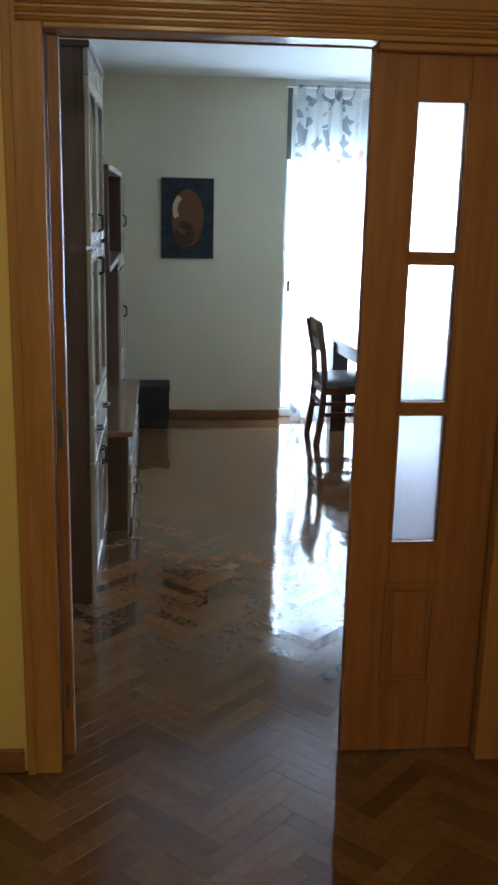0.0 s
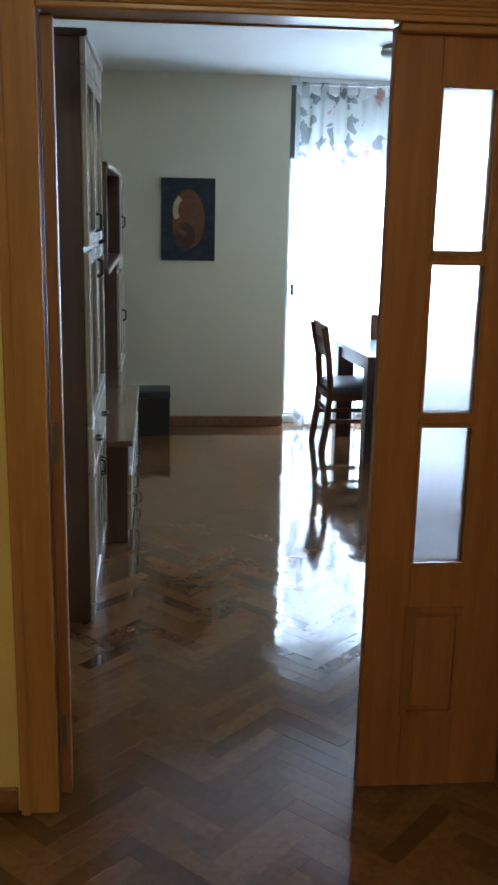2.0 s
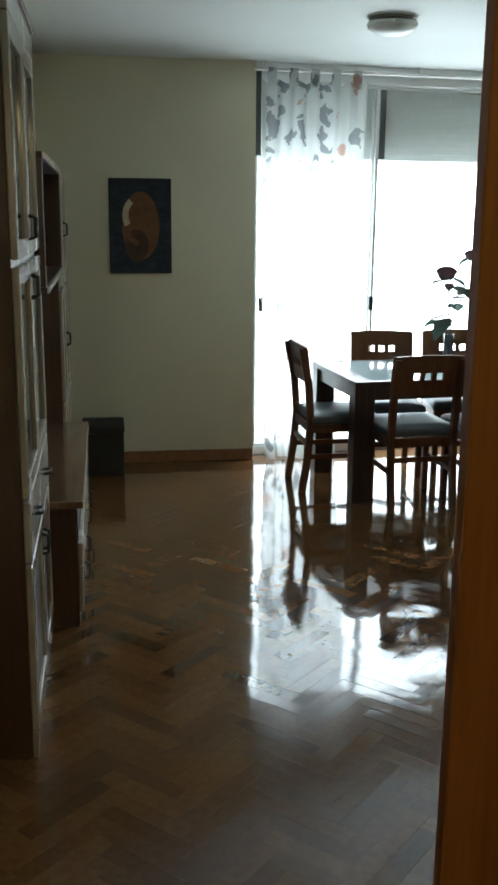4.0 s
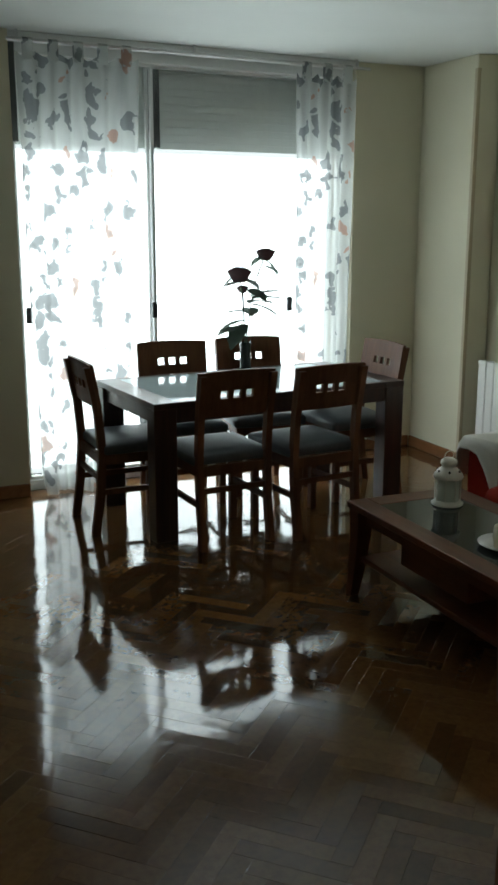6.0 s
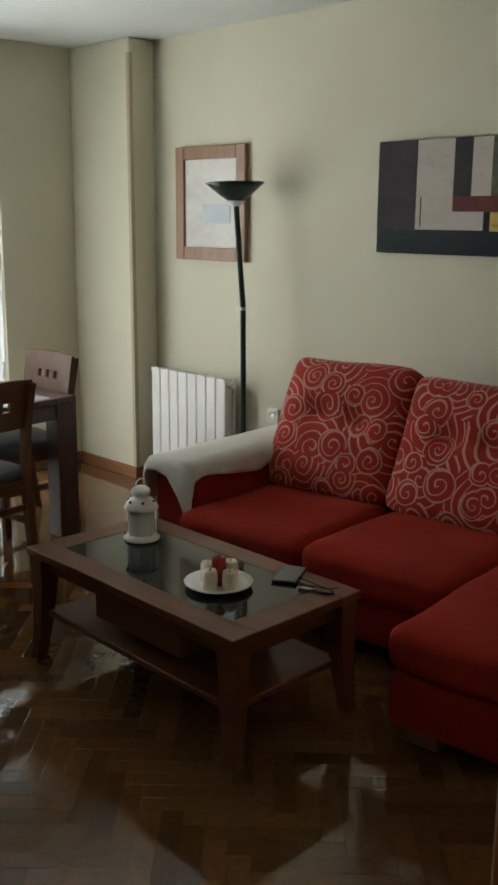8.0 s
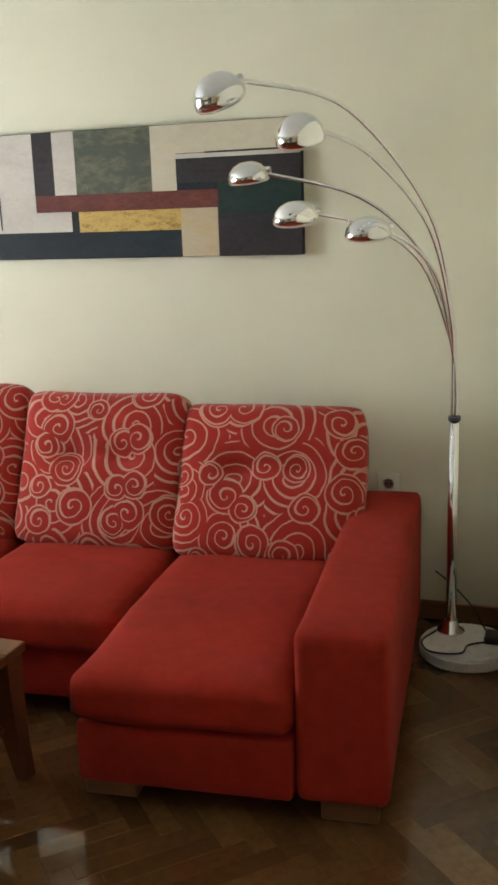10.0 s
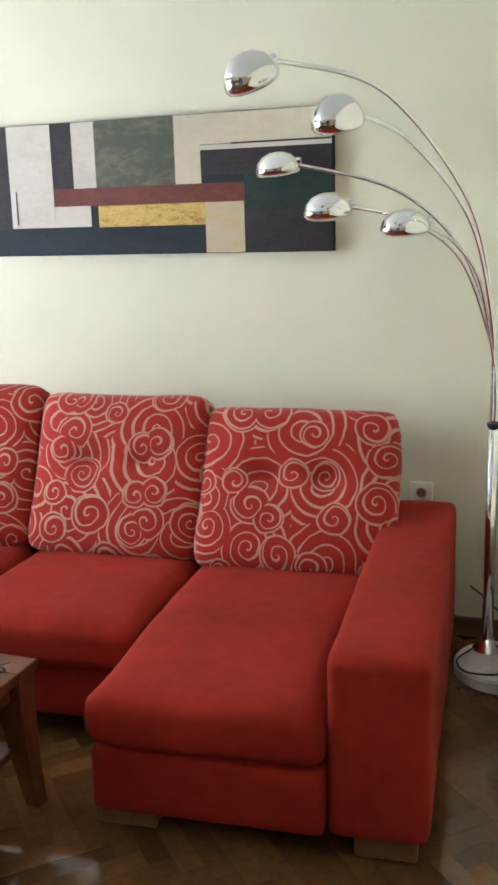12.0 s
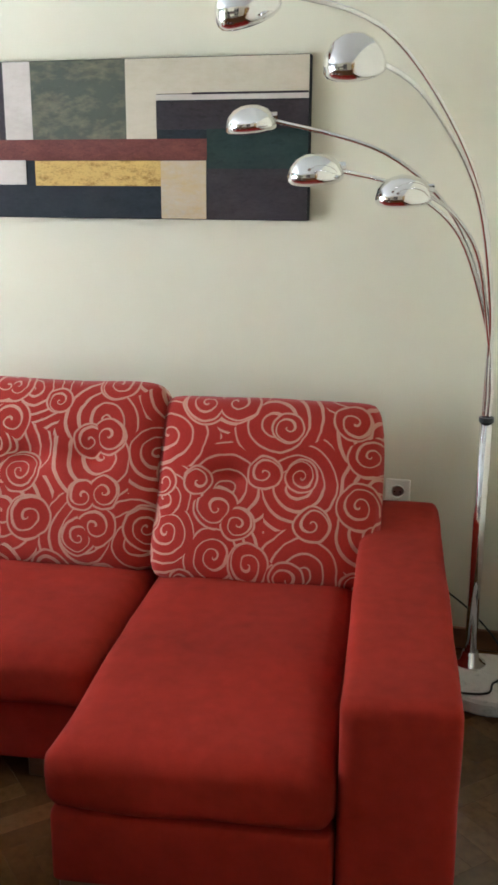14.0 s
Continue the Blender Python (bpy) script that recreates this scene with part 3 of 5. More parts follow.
def door_leaf(name, m, w, glazed, label):
    """A leaf from its edge at x = 0 to x = w; it is 40 mm thick about y = 0."""
    d = thing(name, m, label, "door", kind="structure")
    h, c, g = HEAD - 0.004, w - 0.219, 0.0705
    cuts = [(0.686, 1.067), (1.101, 1.485), (1.515, 1.904)] if glazed else []
    st = bmesh.new()
    if glazed:
        box(0, -0.02, 0.008, c - g, 0.02, h, 0.003, 1, bm=st)
        box(c + g, -0.02, 0.008, w, 0.02, h, 0.003, 1, bm=st)
        zs = [0.008] + [z for q in cuts for z in q] + [h]
        for z0, z1 in zip(zs[::2], zs[1::2]):
            box(c - g, -0.019, z0, c + g, 0.019, z1, bm=st)
    else:
        box(0, -0.02, 0.008, w, 0.02, h, 0.003, 1, bm=st)
    part("leaf_board", st, M_LEAF_WOOD, d)
    for z0, z1 in cuts:
        p = part("pane", box(c - g, -0.003, z0, c + g, 0.003, z1), M_FROST, d, "frosted glass pane")
        p.visible_shadow = False
        part("glazing_bead", border(c - g - 0.008, z0 - 0.008, c + g + 0.008, z1 + 0.008, 0.011, -0.025, -0.019), M_LEAF_WOOD, d)
        part("glazing_bead", border(c - g - 0.008, z0 - 0.008, c + g + 0.008, z1 + 0.008, 0.011, 0.019, 0.025), M_LEAF_WOOD, d)
    if glazed:
        for s in (-1, 1):
            part("panel_moulding", border(c - g - 0.01, 0.23, c + g + 0.01, 0.56, 0.018, min(s * 0.019, s * 0.031), max(s * 0.019, s * 0.031)), M_LEAF_WOOD, d)
            bmf = box(c - g + 0.02, min(s * 0.019, s * 0.024), 0.26, c + g - 0.02, max(s * 0.019, s * 0.024), 0.53, 0.004, 2)
            part("raised_panel", bmf, M_LEAF_WOOD, d)
    else:
        part("lock_plate", box(0.008, -0.0225, 0.965, 0.019, -0.0195, 1.075, 0.001, 1), M_BACKLIT_LOCK, d, "dark recessed lock plate")
        part("lower_catch", box(0.008, -0.0225, 0.16, 0.019, -0.0195, 0.25, 0.001, 1), M_BACKLIT_LOCK, d, "dark recessed catch")
    return d


door_leaf("door_1", pose(0.838, 3.04, 0), OPEN_R - 0.838 - 0.003, True, "fixed half leaf of honey brown wood with three frosted panes")
door_leaf("door_2", pose(0.0035, 3.06, 0), 0.030, False, "closing stile of the honey brown sliding leaf, pushed back")

# ---- balcony window ----
win = thing("window_1", pose((WIN0 + WIN1) / 2, 7.84, 0), "tall white aluminium sliding balcony window", "window", kind="structure")
for nm, x0, x1, z0, z1 in (("window_frame", WIN0, WIN0 + 0.022, 0.0, TOP), ("window_frame", WIN1 - 0.05, WIN1, 0.0, TOP), ("window_frame", WIN0 + 0.022, WIN1 - 0.05, 0.0, 0.06), ("window_frame", WIN0 + 0.022, WIN1 - 0.05, 2.40, TOP)):
    part_w(nm, box(x0, 7.80, z0, x1, 7.90, z1, 0.004, 1), M_ALU, win)
SASH = [(WIN0 + 0.022, 2.055, 7.83), (2.02, WIN1 - 0.05, 7.862)]
for x0, x1, y in SASH:
    s = part_w("sash", border(x0, 0.06, x1, 2.40, 0.018, y - 0.013, y + 0.013), M_ALU, win)
    p = part_w("pane", box(x0 + 0.026, y - 0.003, 0.086, x1 - 0.026, y + 0.003, 2.374), M_GLASS, win, "clear glass pane")
    p.visible_shadow = False
for x, y in ((WIN0 + 0.07, 7.812), (2.035, 7.812), (2.965, 7.812)):
    part_w("latch", box(x - 0.016, y - 0.02, 0.97, x + 0.016, y + 0.006, 1.06, 0.004, 2), M_BLACK, win, "dark window latch")
shutter = thing("roller_shutter", pose((WIN0 + WIN1) / 2, 7.925, 1.94), "grey slatted roller shutter let down a quarter", "shutter", kind="structure")
nsl = 13
for i in range(nsl):
    z0 = 1.945 + i * 0.043
    part_w("slat", box(WIN0 + 0.01, 7.918, z0, WIN1 - 0.01, 7.932, z0 + 0.0428, 0.002, 1), M_SLAT, shutter)
# added dark strips: backlight on the stile and side edge, put into the colour
for x0, x1, y0 in ((2.045, 2.122, 7.882), (WIN0 + 0.001, WIN0 + 0.05, 7.765)):
    part_w("guide_rail", box(x0, y0, 1.95, x1, y0 + 0.03, 2.45, 0.003, 1), M_BACKLIT_LOCK, shutter, "added dark strip painted as a backlit window edge")
box_ob = structure("curtain_pelmet", box(WIN0 + 0.002, FAR + 0.02, 2.455, WIN1 - 0.002, FAR + 0.10, TOP - 0.001, 0.004, 1), M_ALU, "narrow white board above the curtain rod", "trim")

for o in (win, shutter, box_ob):
    o.matrix_basis = WIN_TURN @ o.matrix_basis

# curtain rod and curtains
RODY, RODZ = 7.69, 2.452
rod = thing("curtain_rod", pose((WIN0 + WIN1) / 2, RODY, RODZ), "thin steel curtain rod hung from the ceiling", "curtain rod")
part_w("rod", tube([(WIN0 - 0.01, RODY, RODZ), (WIN1 + 0.06, RODY, RODZ)], 0.009, 10), M_STEEL, rod)
for x in (1.25, 2.26, 3.36):
    part_w("bracket", tube([(x, RODY, RODZ), (x, RODY, TOP)], 0.007, 8), M_STEEL, rod)
rod.matrix_basis = WIN_TURN @ rod.matrix_basis


def curtain(x0, x1, folds, depth, seed, bunch, label):
    c = thing("curtain", pose((x0 + x1) / 2, RODY, 0), label, "curtain", "sheer curtains at the window")
    bm = bmesh.new()
    nx, nz, w = 110, 46, x1 - x0
    rows = []
    for j in range(nz + 1):
        t = j / nz
        z = 0.012 + t * (2.385 - 0.012)
        row = []
        for i in range(nx + 1):
            u = i / nx
            f = folds * u + 0.5 * noise.noise(Vector((u * 3 + seed, t * 0.8, 0)))
            amp = depth * (0.65 + 0.35 * (1 - t)) * (0.6 + 0.5 * noise.noise(Vector((u * 5, seed, 0))))
            squeeze = 1 - bunch * (1 - t) ** 1.5
            x = x0 + (u * squeeze + (1 - squeeze) * 0.2) * w + 0.012 * noise.noise(Vector((u * 9, t * 3, seed)))
            y = RODY + 0.005 + amp * math.sin(2 * math.pi * f)
            if t < 0.06:
                y -= (0.06 - t) * 1.6 * (0.5 + 0.5 * math.sin(u * 14 + seed))
            row.append(bm.verts.new((x, y, z + (0.012 * math.cos(2 * math.pi * u * 6) if j == nz else 0))))
        rows.append(row)
    for r0, r1 in zip(rows, rows[1:]):
        for i in range(nx):
            bm.faces.new((r0[i], r0[i + 1], r1[i + 1], r1[i]))
    part_w("panel", bm, M_SHEER, c, smooth=True)
    n = max(3, int(w / 0.13))
    for k in range(n):
        x = x0 + (k + 0.5) * w / n
        pts = [(x, RODY + 0.012, 2.355), (x, RODY + 0.014, RODZ), (x, RODY, RODZ + 0.013), (x, RODY - 0.014, RODZ), (x, RODY - 0.012, 2.355)]
        b2 = bmesh.new()
        vs = [[b2.verts.new((px + s * 0.026, py, pz)) for s in (-1, 1)] for px, py, pz in pts]
        for a, d in zip(vs, vs[1:]):
            b2.faces.new((a[0], a[1], d[1], d[0]))
        part_w("tab", b2, M_SHEER, c)
    c.matrix_basis = WIN_TURN @ c.matrix_basis
    return c


curtain(WIN0 + 0.03, 1.92, 7, 0.035, 1.0, 0.30, "sheer white curtain printed with grey and rust leaves")
curtain(2.93, WIN1 - 0.03, 5, 0.03, 4.0, 0.12, "sheer white curtain printed with grey and rust leaves")


# ---- living room: wall unit along the left wall ----
def cabinet_handle(parent, x, y, z, vertical=True):
    s = 0.035
    d = (0, 0, s) if vertical else (0, s, 0)
    pts = [(x, y - d[1], z - d[2]), (x + 0.02, y - d[1] * 0.8, z - d[2] * 0.8), (x + 0.02, y + d[1] * 0.8, z + d[2] * 0.8), (x, y + d[1], z + d[2])]
    bm = tube(pts, 0.006, 6)
    ob = new("handle", finish(bm, "handle", M_BLACK, True))
    ob.parent = parent
    tagged(ob, "small black metal handle")
    return ob


def unit_door(parent, x, y0, y1, z0, z1, glazed, hy, hz):
    """A framed door lying in the plane x, between y0 and y1."""
    base = parent.matrix_basis.translation
    b = bmesh.new()
    w = 0.05
    for a in ((y0, z0, y0 + w, z1), (y1 - w, z0, y1, z1), (y0 + w, z0, y1 - w, z0 + w), (y0 + w, z1 - w, y1 - w, z1)):
        box(x, a[0], a[1], x + 0.02, a[2], a[3], 0.003, 1, bm=b)
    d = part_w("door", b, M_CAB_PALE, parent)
    inner = box(x + 0.004, y0 + w, z0 + w, x + 0.009, y1 - w, z1 - w)
    bmesh.ops.translate(inner, vec=-base, verts=inner.verts)
    ob = new("pane" if glazed else "panel", finish(inner, "door_panel", M_DARKGLASS if glazed else M_CAB))
    ob.parent = d
    cabinet_handle(d, x + 0.02 - base.x, hy - base.y, hz - base.z)


tall = thing("display_cabinet", pose(-0.16, 4.655, 0), "tall dark wooden display cabinet with glazed doors", "cabinet")
part_w("body", box(LEFT + 0.003, 4.19, 0.0, 0.008, 5.115, 2.17, 0.003, 1), M_CAB, tall)
part_w("cornice", box(LEFT + 0.003, 4.18, 2.17, 0.035, 5.115, 2.195, 0.005, 2), M_CAB, tall)
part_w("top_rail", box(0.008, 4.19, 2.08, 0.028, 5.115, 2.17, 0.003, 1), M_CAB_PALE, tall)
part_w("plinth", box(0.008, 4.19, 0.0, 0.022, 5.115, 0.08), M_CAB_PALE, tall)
for k in range(2):
    y0 = 4.193 + k * 0.461
    y1 = y0 + 0.458
    hy = y1 - 0.025 if k == 0 else y0 + 0.025
    unit_door(tall, 0.008, y0, y1, 1.46, 2.077, True, hy, 1.54)
    unit_door(tall, 0.008, y0, y1, 0.80, 1.44, True, hy, 1.36)
    unit_door(tall, 0.008, y0, y1, 0.085, 0.60, False, hy, 0.52)
    dr = part_w("drawer", box(0.008, y0, 0.61, 0.028, y1, 0.79, 0.004, 1), M_CAB_PALE, tall)
    cabinet_handle(dr, 0.188, (y0 + y1) / 2 - 4.655, 0.70, False)

low = thing("tv_cabinet", pose(-0.1, 5.855, 0), "low dark wooden media cabinet with drawers", "cabinet")
part_w("body", box(LEFT + 0.003, 5.122, 0.0, 0.125, 6.59, 0.485, 0.003, 1), M_CAB, low)
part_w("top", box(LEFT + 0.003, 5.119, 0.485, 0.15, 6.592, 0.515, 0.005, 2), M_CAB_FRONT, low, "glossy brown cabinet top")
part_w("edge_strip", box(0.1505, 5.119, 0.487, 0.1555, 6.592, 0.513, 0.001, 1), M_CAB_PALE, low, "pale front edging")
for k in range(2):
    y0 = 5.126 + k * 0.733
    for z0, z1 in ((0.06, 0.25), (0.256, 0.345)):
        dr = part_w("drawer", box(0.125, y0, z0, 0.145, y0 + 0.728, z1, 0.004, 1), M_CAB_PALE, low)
        if z0 < 0.2:
            for q in (0.2, 0.53):
                cabinet_handle(dr, 0.245, y0 + q - 5.855, 0.16, True)
    # black sheet paints the shade of an open shelf; the body stays solid
    part_w("niche", box(0.124, y0, 0.352, 0.128, y0 + 0.728, 0.48), M_BLACK, low, "black sheet painted as the shade of an open shelf")

bridge = thing("hanging_shelf", pose(-0.18, 5.86, 1.30), "dark wooden open wall shelf above the media cabinet", "shelf")
for nm, x0, y0, z0, x1, y1, z1 in (("shelf_board", LEFT + 0.003, 5.119, 1.30, 0.048, 6.585, 1.325), ("top_board", LEFT + 0.003, 5.119, 1.77, 0.048, 6.585, 1.795), ("back_panel", LEFT + 0.003, 5.119, 1.325, LEFT + 0.015, 6.585, 1.77),
                                   ("end_board", LEFT + 0.015, 5.119, 1.325, 0.046, 5.139, 1.77), ("end_board", LEFT + 0.015, 6.565, 1.325, 0.046, 6.585, 1.77)):
    part_w(nm, box(x0, y0, z0, x1, y1, z1, 0.003, 1), M_CAB, bridge)
for z in (1.30, 1.77):
    part_w("edge_strip", box(0.0485, 5.119, z, 0.0545, 6.585, z + 0.025, 0.001, 1), M_CAB_PALE, bridge, "pale front edging")
tower = thing("narrow_cabinet", pose(-0.18, 6.96, 0), "narrow dark wooden cabinet at the end of the unit", "cabinet")
part_w("body", box(LEFT + 0.003, 6.596, 0.0, 0.022, 7.31, 1.8, 0.003, 1), M_CAB, tower)
for z0, z1 in ((0.09, 0.60), (0.62, 1.2), (1.22, 1.78)):
    for y0, y1, hy in ((6.60, 6.951, 6.93), (6.955, 7.306, 6.975)):
        unit_door(tower, 0.022, y0, y1, z0, z1, z0 > 1.0, hy, (z0 + z1) / 2)

bx = thing("storage_box", pose(0.23, 7.5, 0), "black leatherette storage box on the parquet", "box")
part_w("body", box(0.10, 7.395, 0.0, 0.352, 7.64, 0.265, 0.008, 2), M_BOX, bx)
part_w("lid", box(0.095, 7.39, 0.267, 0.357, 7.645, 0.318, 0.01, 2), M_BOX, bx)

# picture on the far wall
M_NIGHT = paint_patch("paint_midnight", (0.018, 0.024, 0.035), (0.05, 0.06, 0.075), 9)
M_RUST = paint_patch("paint_rust", (0.13, 0.058, 0.030), (0.22, 0.10, 0.05), 8)
M_UMBER = paint_patch("paint_umber", (0.060, 0.034, 0.026), (0.11, 0.056, 0.036), 8)
M_PALE = paint_patch("paint_pale", (0.55, 0.47, 0.33), (0.42, 0.32, 0.2), 10)
pic = thing("canvas_picture", pose(0.48, FAR - 0.015, 1.513), "dark canvas painted with a rust coloured oval", "picture")
part_w("canvas", box(0.294, FAR - 0.028, 1.224, 0.677, FAR - 0.002, 1.798, 0.004, 2), M_NIGHT, pic)


def oval(cx, cz, rx, rz, y, a0=0.0, a1=2 * math.pi, inner=0.0, n=40):
    bm = bmesh.new()
    outs, ins = [], []
    for k in range(n + 1):
        a = a0 + (a1 - a0) * k / n
        outs.append((cx + rx * math.cos(a), cz + rz * math.sin(a)))
        ins.append((cx + rx * inner * math.cos(a) + (rx * 0.16 if inner else 0), cz + rz * inner * math.sin(a)))
    f, b2 = [], []
    loop = outs[:-1] if not inner else outs + ins[::-1]
    front = [bm.verts.new((x, y, z)) for x, z in loop]
    back = [bm.verts.new((x, y + 0.002, z)) for x, z in loop]
    bm.faces.new(front)
    bm.faces.new(back[::-1])
    for k in range(len(loop)):
        bm.faces.new((front[k], back[k], back[(k + 1) % len(loop)], front[(k + 1) % len(loop)]))
    return bm


part_w("painted_oval", oval(0.488, 1.513, 0.115, 0.205, FAR - 0.031), M_RUST, pic, "rust brown oval")
part_w("painted_shadow", oval(0.462, 1.395, 0.072, 0.098, FAR - 0.0335), M_UMBER, pic, "dark lower part of the oval")
part_w("painted_crescent", oval(0.461, 1.575, 0.085, 0.115, FAR - 0.036, radians(120), radians(215), 0.72, 18), M_PALE, pic, "pale crescent stroke")
part_w("painted_stroke", oval(0.47, 1.52, 0.088, 0.125, FAR - 0.0362, radians(205), radians(265), 0.80, 14), M_RUST, pic, "pale rust stroke along the shadow")


# ---- dining table and chairs ----
TZ = 0.695
TM = pose(2.302, 7.075, 0, 0, 0, 5.0)
table = thing("dining_table", TM, "dark wenge dining table with a glass inset top", "table")
TW, TD = 1.47, 0.80
b = bmesh.new()
for x0, y0, x1, y1 in ((-TW / 2, -TD / 2, -TW / 2 + 0.12, TD / 2), (TW / 2 - 0.12, -TD / 2, TW / 2, TD / 2), (-TW / 2 + 0.12, -TD / 2, TW / 2 - 0.12, -TD / 2 + 0.035), (-TW / 2 + 0.12, TD / 2 - 0.035, TW / 2 - 0.12, TD / 2)):
    box(x0, y0, TZ - 0.03, x1, y1, TZ, 0.002, 1, bm=b)
part("table_rim", b, M_DINE, table)
part("glass_top", box(-TW / 2 + 0.121, -TD / 2 + 0.036, TZ - 0.012, TW / 2 - 0.121, TD / 2 - 0.036, TZ - 0.001), M_TOPGLASS, table, "greenish tempered glass panel")
for nm, x0, y0, x1, y1 in (("apron", -TW / 2 + 0.12, -TD / 2 + 0.012, TW / 2 - 0.12, -TD / 2 + 0.034), ("apron", -TW / 2 + 0.12, TD / 2 - 0.034, TW / 2 - 0.12, TD / 2 - 0.012), ("apron", -TW / 2 + 0.02, -TD / 2 + 0.1, -TW / 2 + 0.042, TD / 2 - 0.1), ("apron", TW / 2 - 0.042, -TD / 2 + 0.1, TW / 2 - 0.02, TD / 2 - 0.1)):
    part(nm, box(x0, y0, TZ - 0.105, x1, y1, TZ - 0.0305), M_DINE, table)
for sx in (-1, 1):
    for sy in (-1, 1):
        x0, x1 = sorted((sx * (TW / 2 - 0.001), sx * (TW / 2 - 0.118)))
        y0, y1 = sorted((sy * (TD / 2 - 0.001), sy * (TD / 2 - 0.095)))
        part("leg", box(x0, y0, 0.0, x1, y1, TZ - 0.0305, 0.003, 1), M_DINE, table)


def slotted_back(w, z0, z1, y0, lean, bow, t):
    """A bowed backrest board with three square holes."""
    xs = [-w / 2, -0.086, -0.046, -0.02, 0.02, 0.046, 0.086, w / 2]
    extra = []
    for a, c in zip(xs, xs[1:]):
        extra += [a, (a + c) / 2] if c - a > 0.08 else [a]
    xs = extra + [w / 2]
    zs = [z0, z0 + 0.085, z0 + 0.125, z1]
    bm = bmesh.new()

    def holed(i, j):
        m = (xs[i] + xs[i + 1]) / 2
        return j == 1 and any(abs(m - q) < 0.012 for q in (-0.066, 0.0, 0.066))
    gv = {}
    for k, dy in enumerate((0.0, -t)):
        for i, x in enumerate(xs):
            for j, z in enumerate(zs):
                gv[k, i, j] = bm.verts.new((x, y0 + dy - lean * (z - z0) - bow * (1 - (2 * x / w) ** 2), z + (0.008 * (1 - (2 * x / w) ** 2) if j == 3 else 0)))
    nx, nz = len(xs) - 1, len(zs) - 1
    for i in range(nx):
        for j in range(nz):
            if holed(i, j):
                continue
            for k in (0, 1):
                bm.faces.new([gv[k, a, c] for a, c in ((i, j), (i + 1, j), (i + 1, j + 1), (i, j + 1))])
            for (a, c), (di, dj) in ((((i, j), (i + 1, j)), (0, -1)), (((i, j + 1), (i + 1, j + 1)), (0, 1)), (((i, j), (i, j + 1)), (-1, 0)), (((i + 1, j), (i + 1, j + 1)), (1, 0))):
                ni, nj = i + di, j + dj
                if not (0 <= ni < nx and 0 <= nj < nz) or holed(ni, nj):
                    bm.faces.new((gv[0, a[0], a[1]], gv[0, c[0], c[1]], gv[1, c[0], c[1]], gv[1, a[0], a[1]]))
    return bm


def dining_chair(m):
    c = thing("dining_chair", m, "dark wooden dining chair with grey padded seat", "chair", "chairs round the dining table")
    W = 0.40
    for s in (-1, 1):
        x = s * (W / 2 - 0.018)
        bm = bmesh.new()
        pts = [(-0.235, 0.0), (-0.205, 0.2), (-0.19, 0.42), (-0.205, 0.62), (-0.25, 0.845)]
        ring = []
        for y, z in pts:
            ring.append([bm.verts.new((x + a * 0.0165, y + q * 0.02, z)) for a, q in ((-1, -1), (1, -1), (1, 1), (-1, 1))])
        for r0, r1 in zip(ring, ring[1:]):
            for k in range(4):
                bm.faces.new((r0[k], r0[(k + 1) % 4], r1[(k + 1) % 4], r1[k]))
        bm.faces.new(ring[0])
        bm.faces.new(ring[-1])
        part("back_post", bm, M_CHAIR, c)
        part("leg", box(x - 0.018, 0.165, 0.0, x + 0.018, 0.2, 0.405, 0.003, 1), M_CHAIR, c)
        part("side_rail", box(x - 0.011, -0.172, 0.355, x + 0.011, 0.165, 0.405), M_CHAIR, c)
        part("stretcher", box(x - 0.009, -0.187, 0.20, x + 0.009, 0.167, 0.228), M_CHAIR, c)
    part("front_rail", box(-W / 2 + 0.036, 0.172, 0.355, W / 2 - 0.036, 0.194, 0.405), M_CHAIR, c)
    part("back_rail", box(-W / 2 + 0.036, -0.202, 0.355, W / 2 - 0.036, -0.18, 0.405), M_CHAIR, c)
    part("stretcher", box(-W / 2 + 0.036, 0.174, 0.27, W / 2 - 0.036, 0.19, 0.298), M_CHAIR, c)
    part("stretcher", box(-W / 2 + 0.036, -0.208, 0.27, W / 2 - 0.036, -0.192, 0.298), M_CHAIR, c)
    seat = soft_box(0.425, 0.41, 0.055, 0.02, 6, 0.012)
    bmesh.ops.translate(seat, vec=(0, 0.018, 0.405), verts=seat.verts)
    part("seat", seat, M_SEAT, c, "grey leatherette seat pad", True)
    part("backrest", slotted_back(0.40, 0.645, 0.858, -0.188, 0.17, 0.012, 0.02), M_CHAIR, c, "bowed top board with three square holes")
    return c


chair = dining_chair(pose(1.945, 6.68, 0, 0, 0, 4))
for m in (pose(2.42, 6.66, 0, 0, 0, 7), pose(2.0, 7.34, 0, 0, 0, 174), pose(2.49, 7.37, 0, 0, 0, 174), pose(1.60, 7.07, 0, 0, 0, -88), pose(2.93, 7.10, 0, 0, 0, 92)):
    copy_thing(chair, m)

# vase with artificial roses
VX, VY = 2.425, 7.43
vase = thing("vase", pose(VX, VY, TZ), "slim dark glass vase holding artificial roses", "vase")
part("vase_body", lathe([(0, 0), (0.034, 0), (0.036, 0.01), (0.031, 0.08), (0.034, 0.16), (0.030, 0.16), (0.027, 0.08), (0.03, 0.015), (0, 0.012)]), M_DARKGLASS, vase, smooth=True)
flower = thing("artificial_roses", pose(VX, VY, TZ + 0.02), "dark artificial rose stems with broad leaves", "flowers")
random.seed(5)
heads = [((0.125, 0.0, 0.635), 0.052), ((-0.045, -0.02, 0.525), 0.066), ((-0.005, 0.03, 0.44), 0.034)]
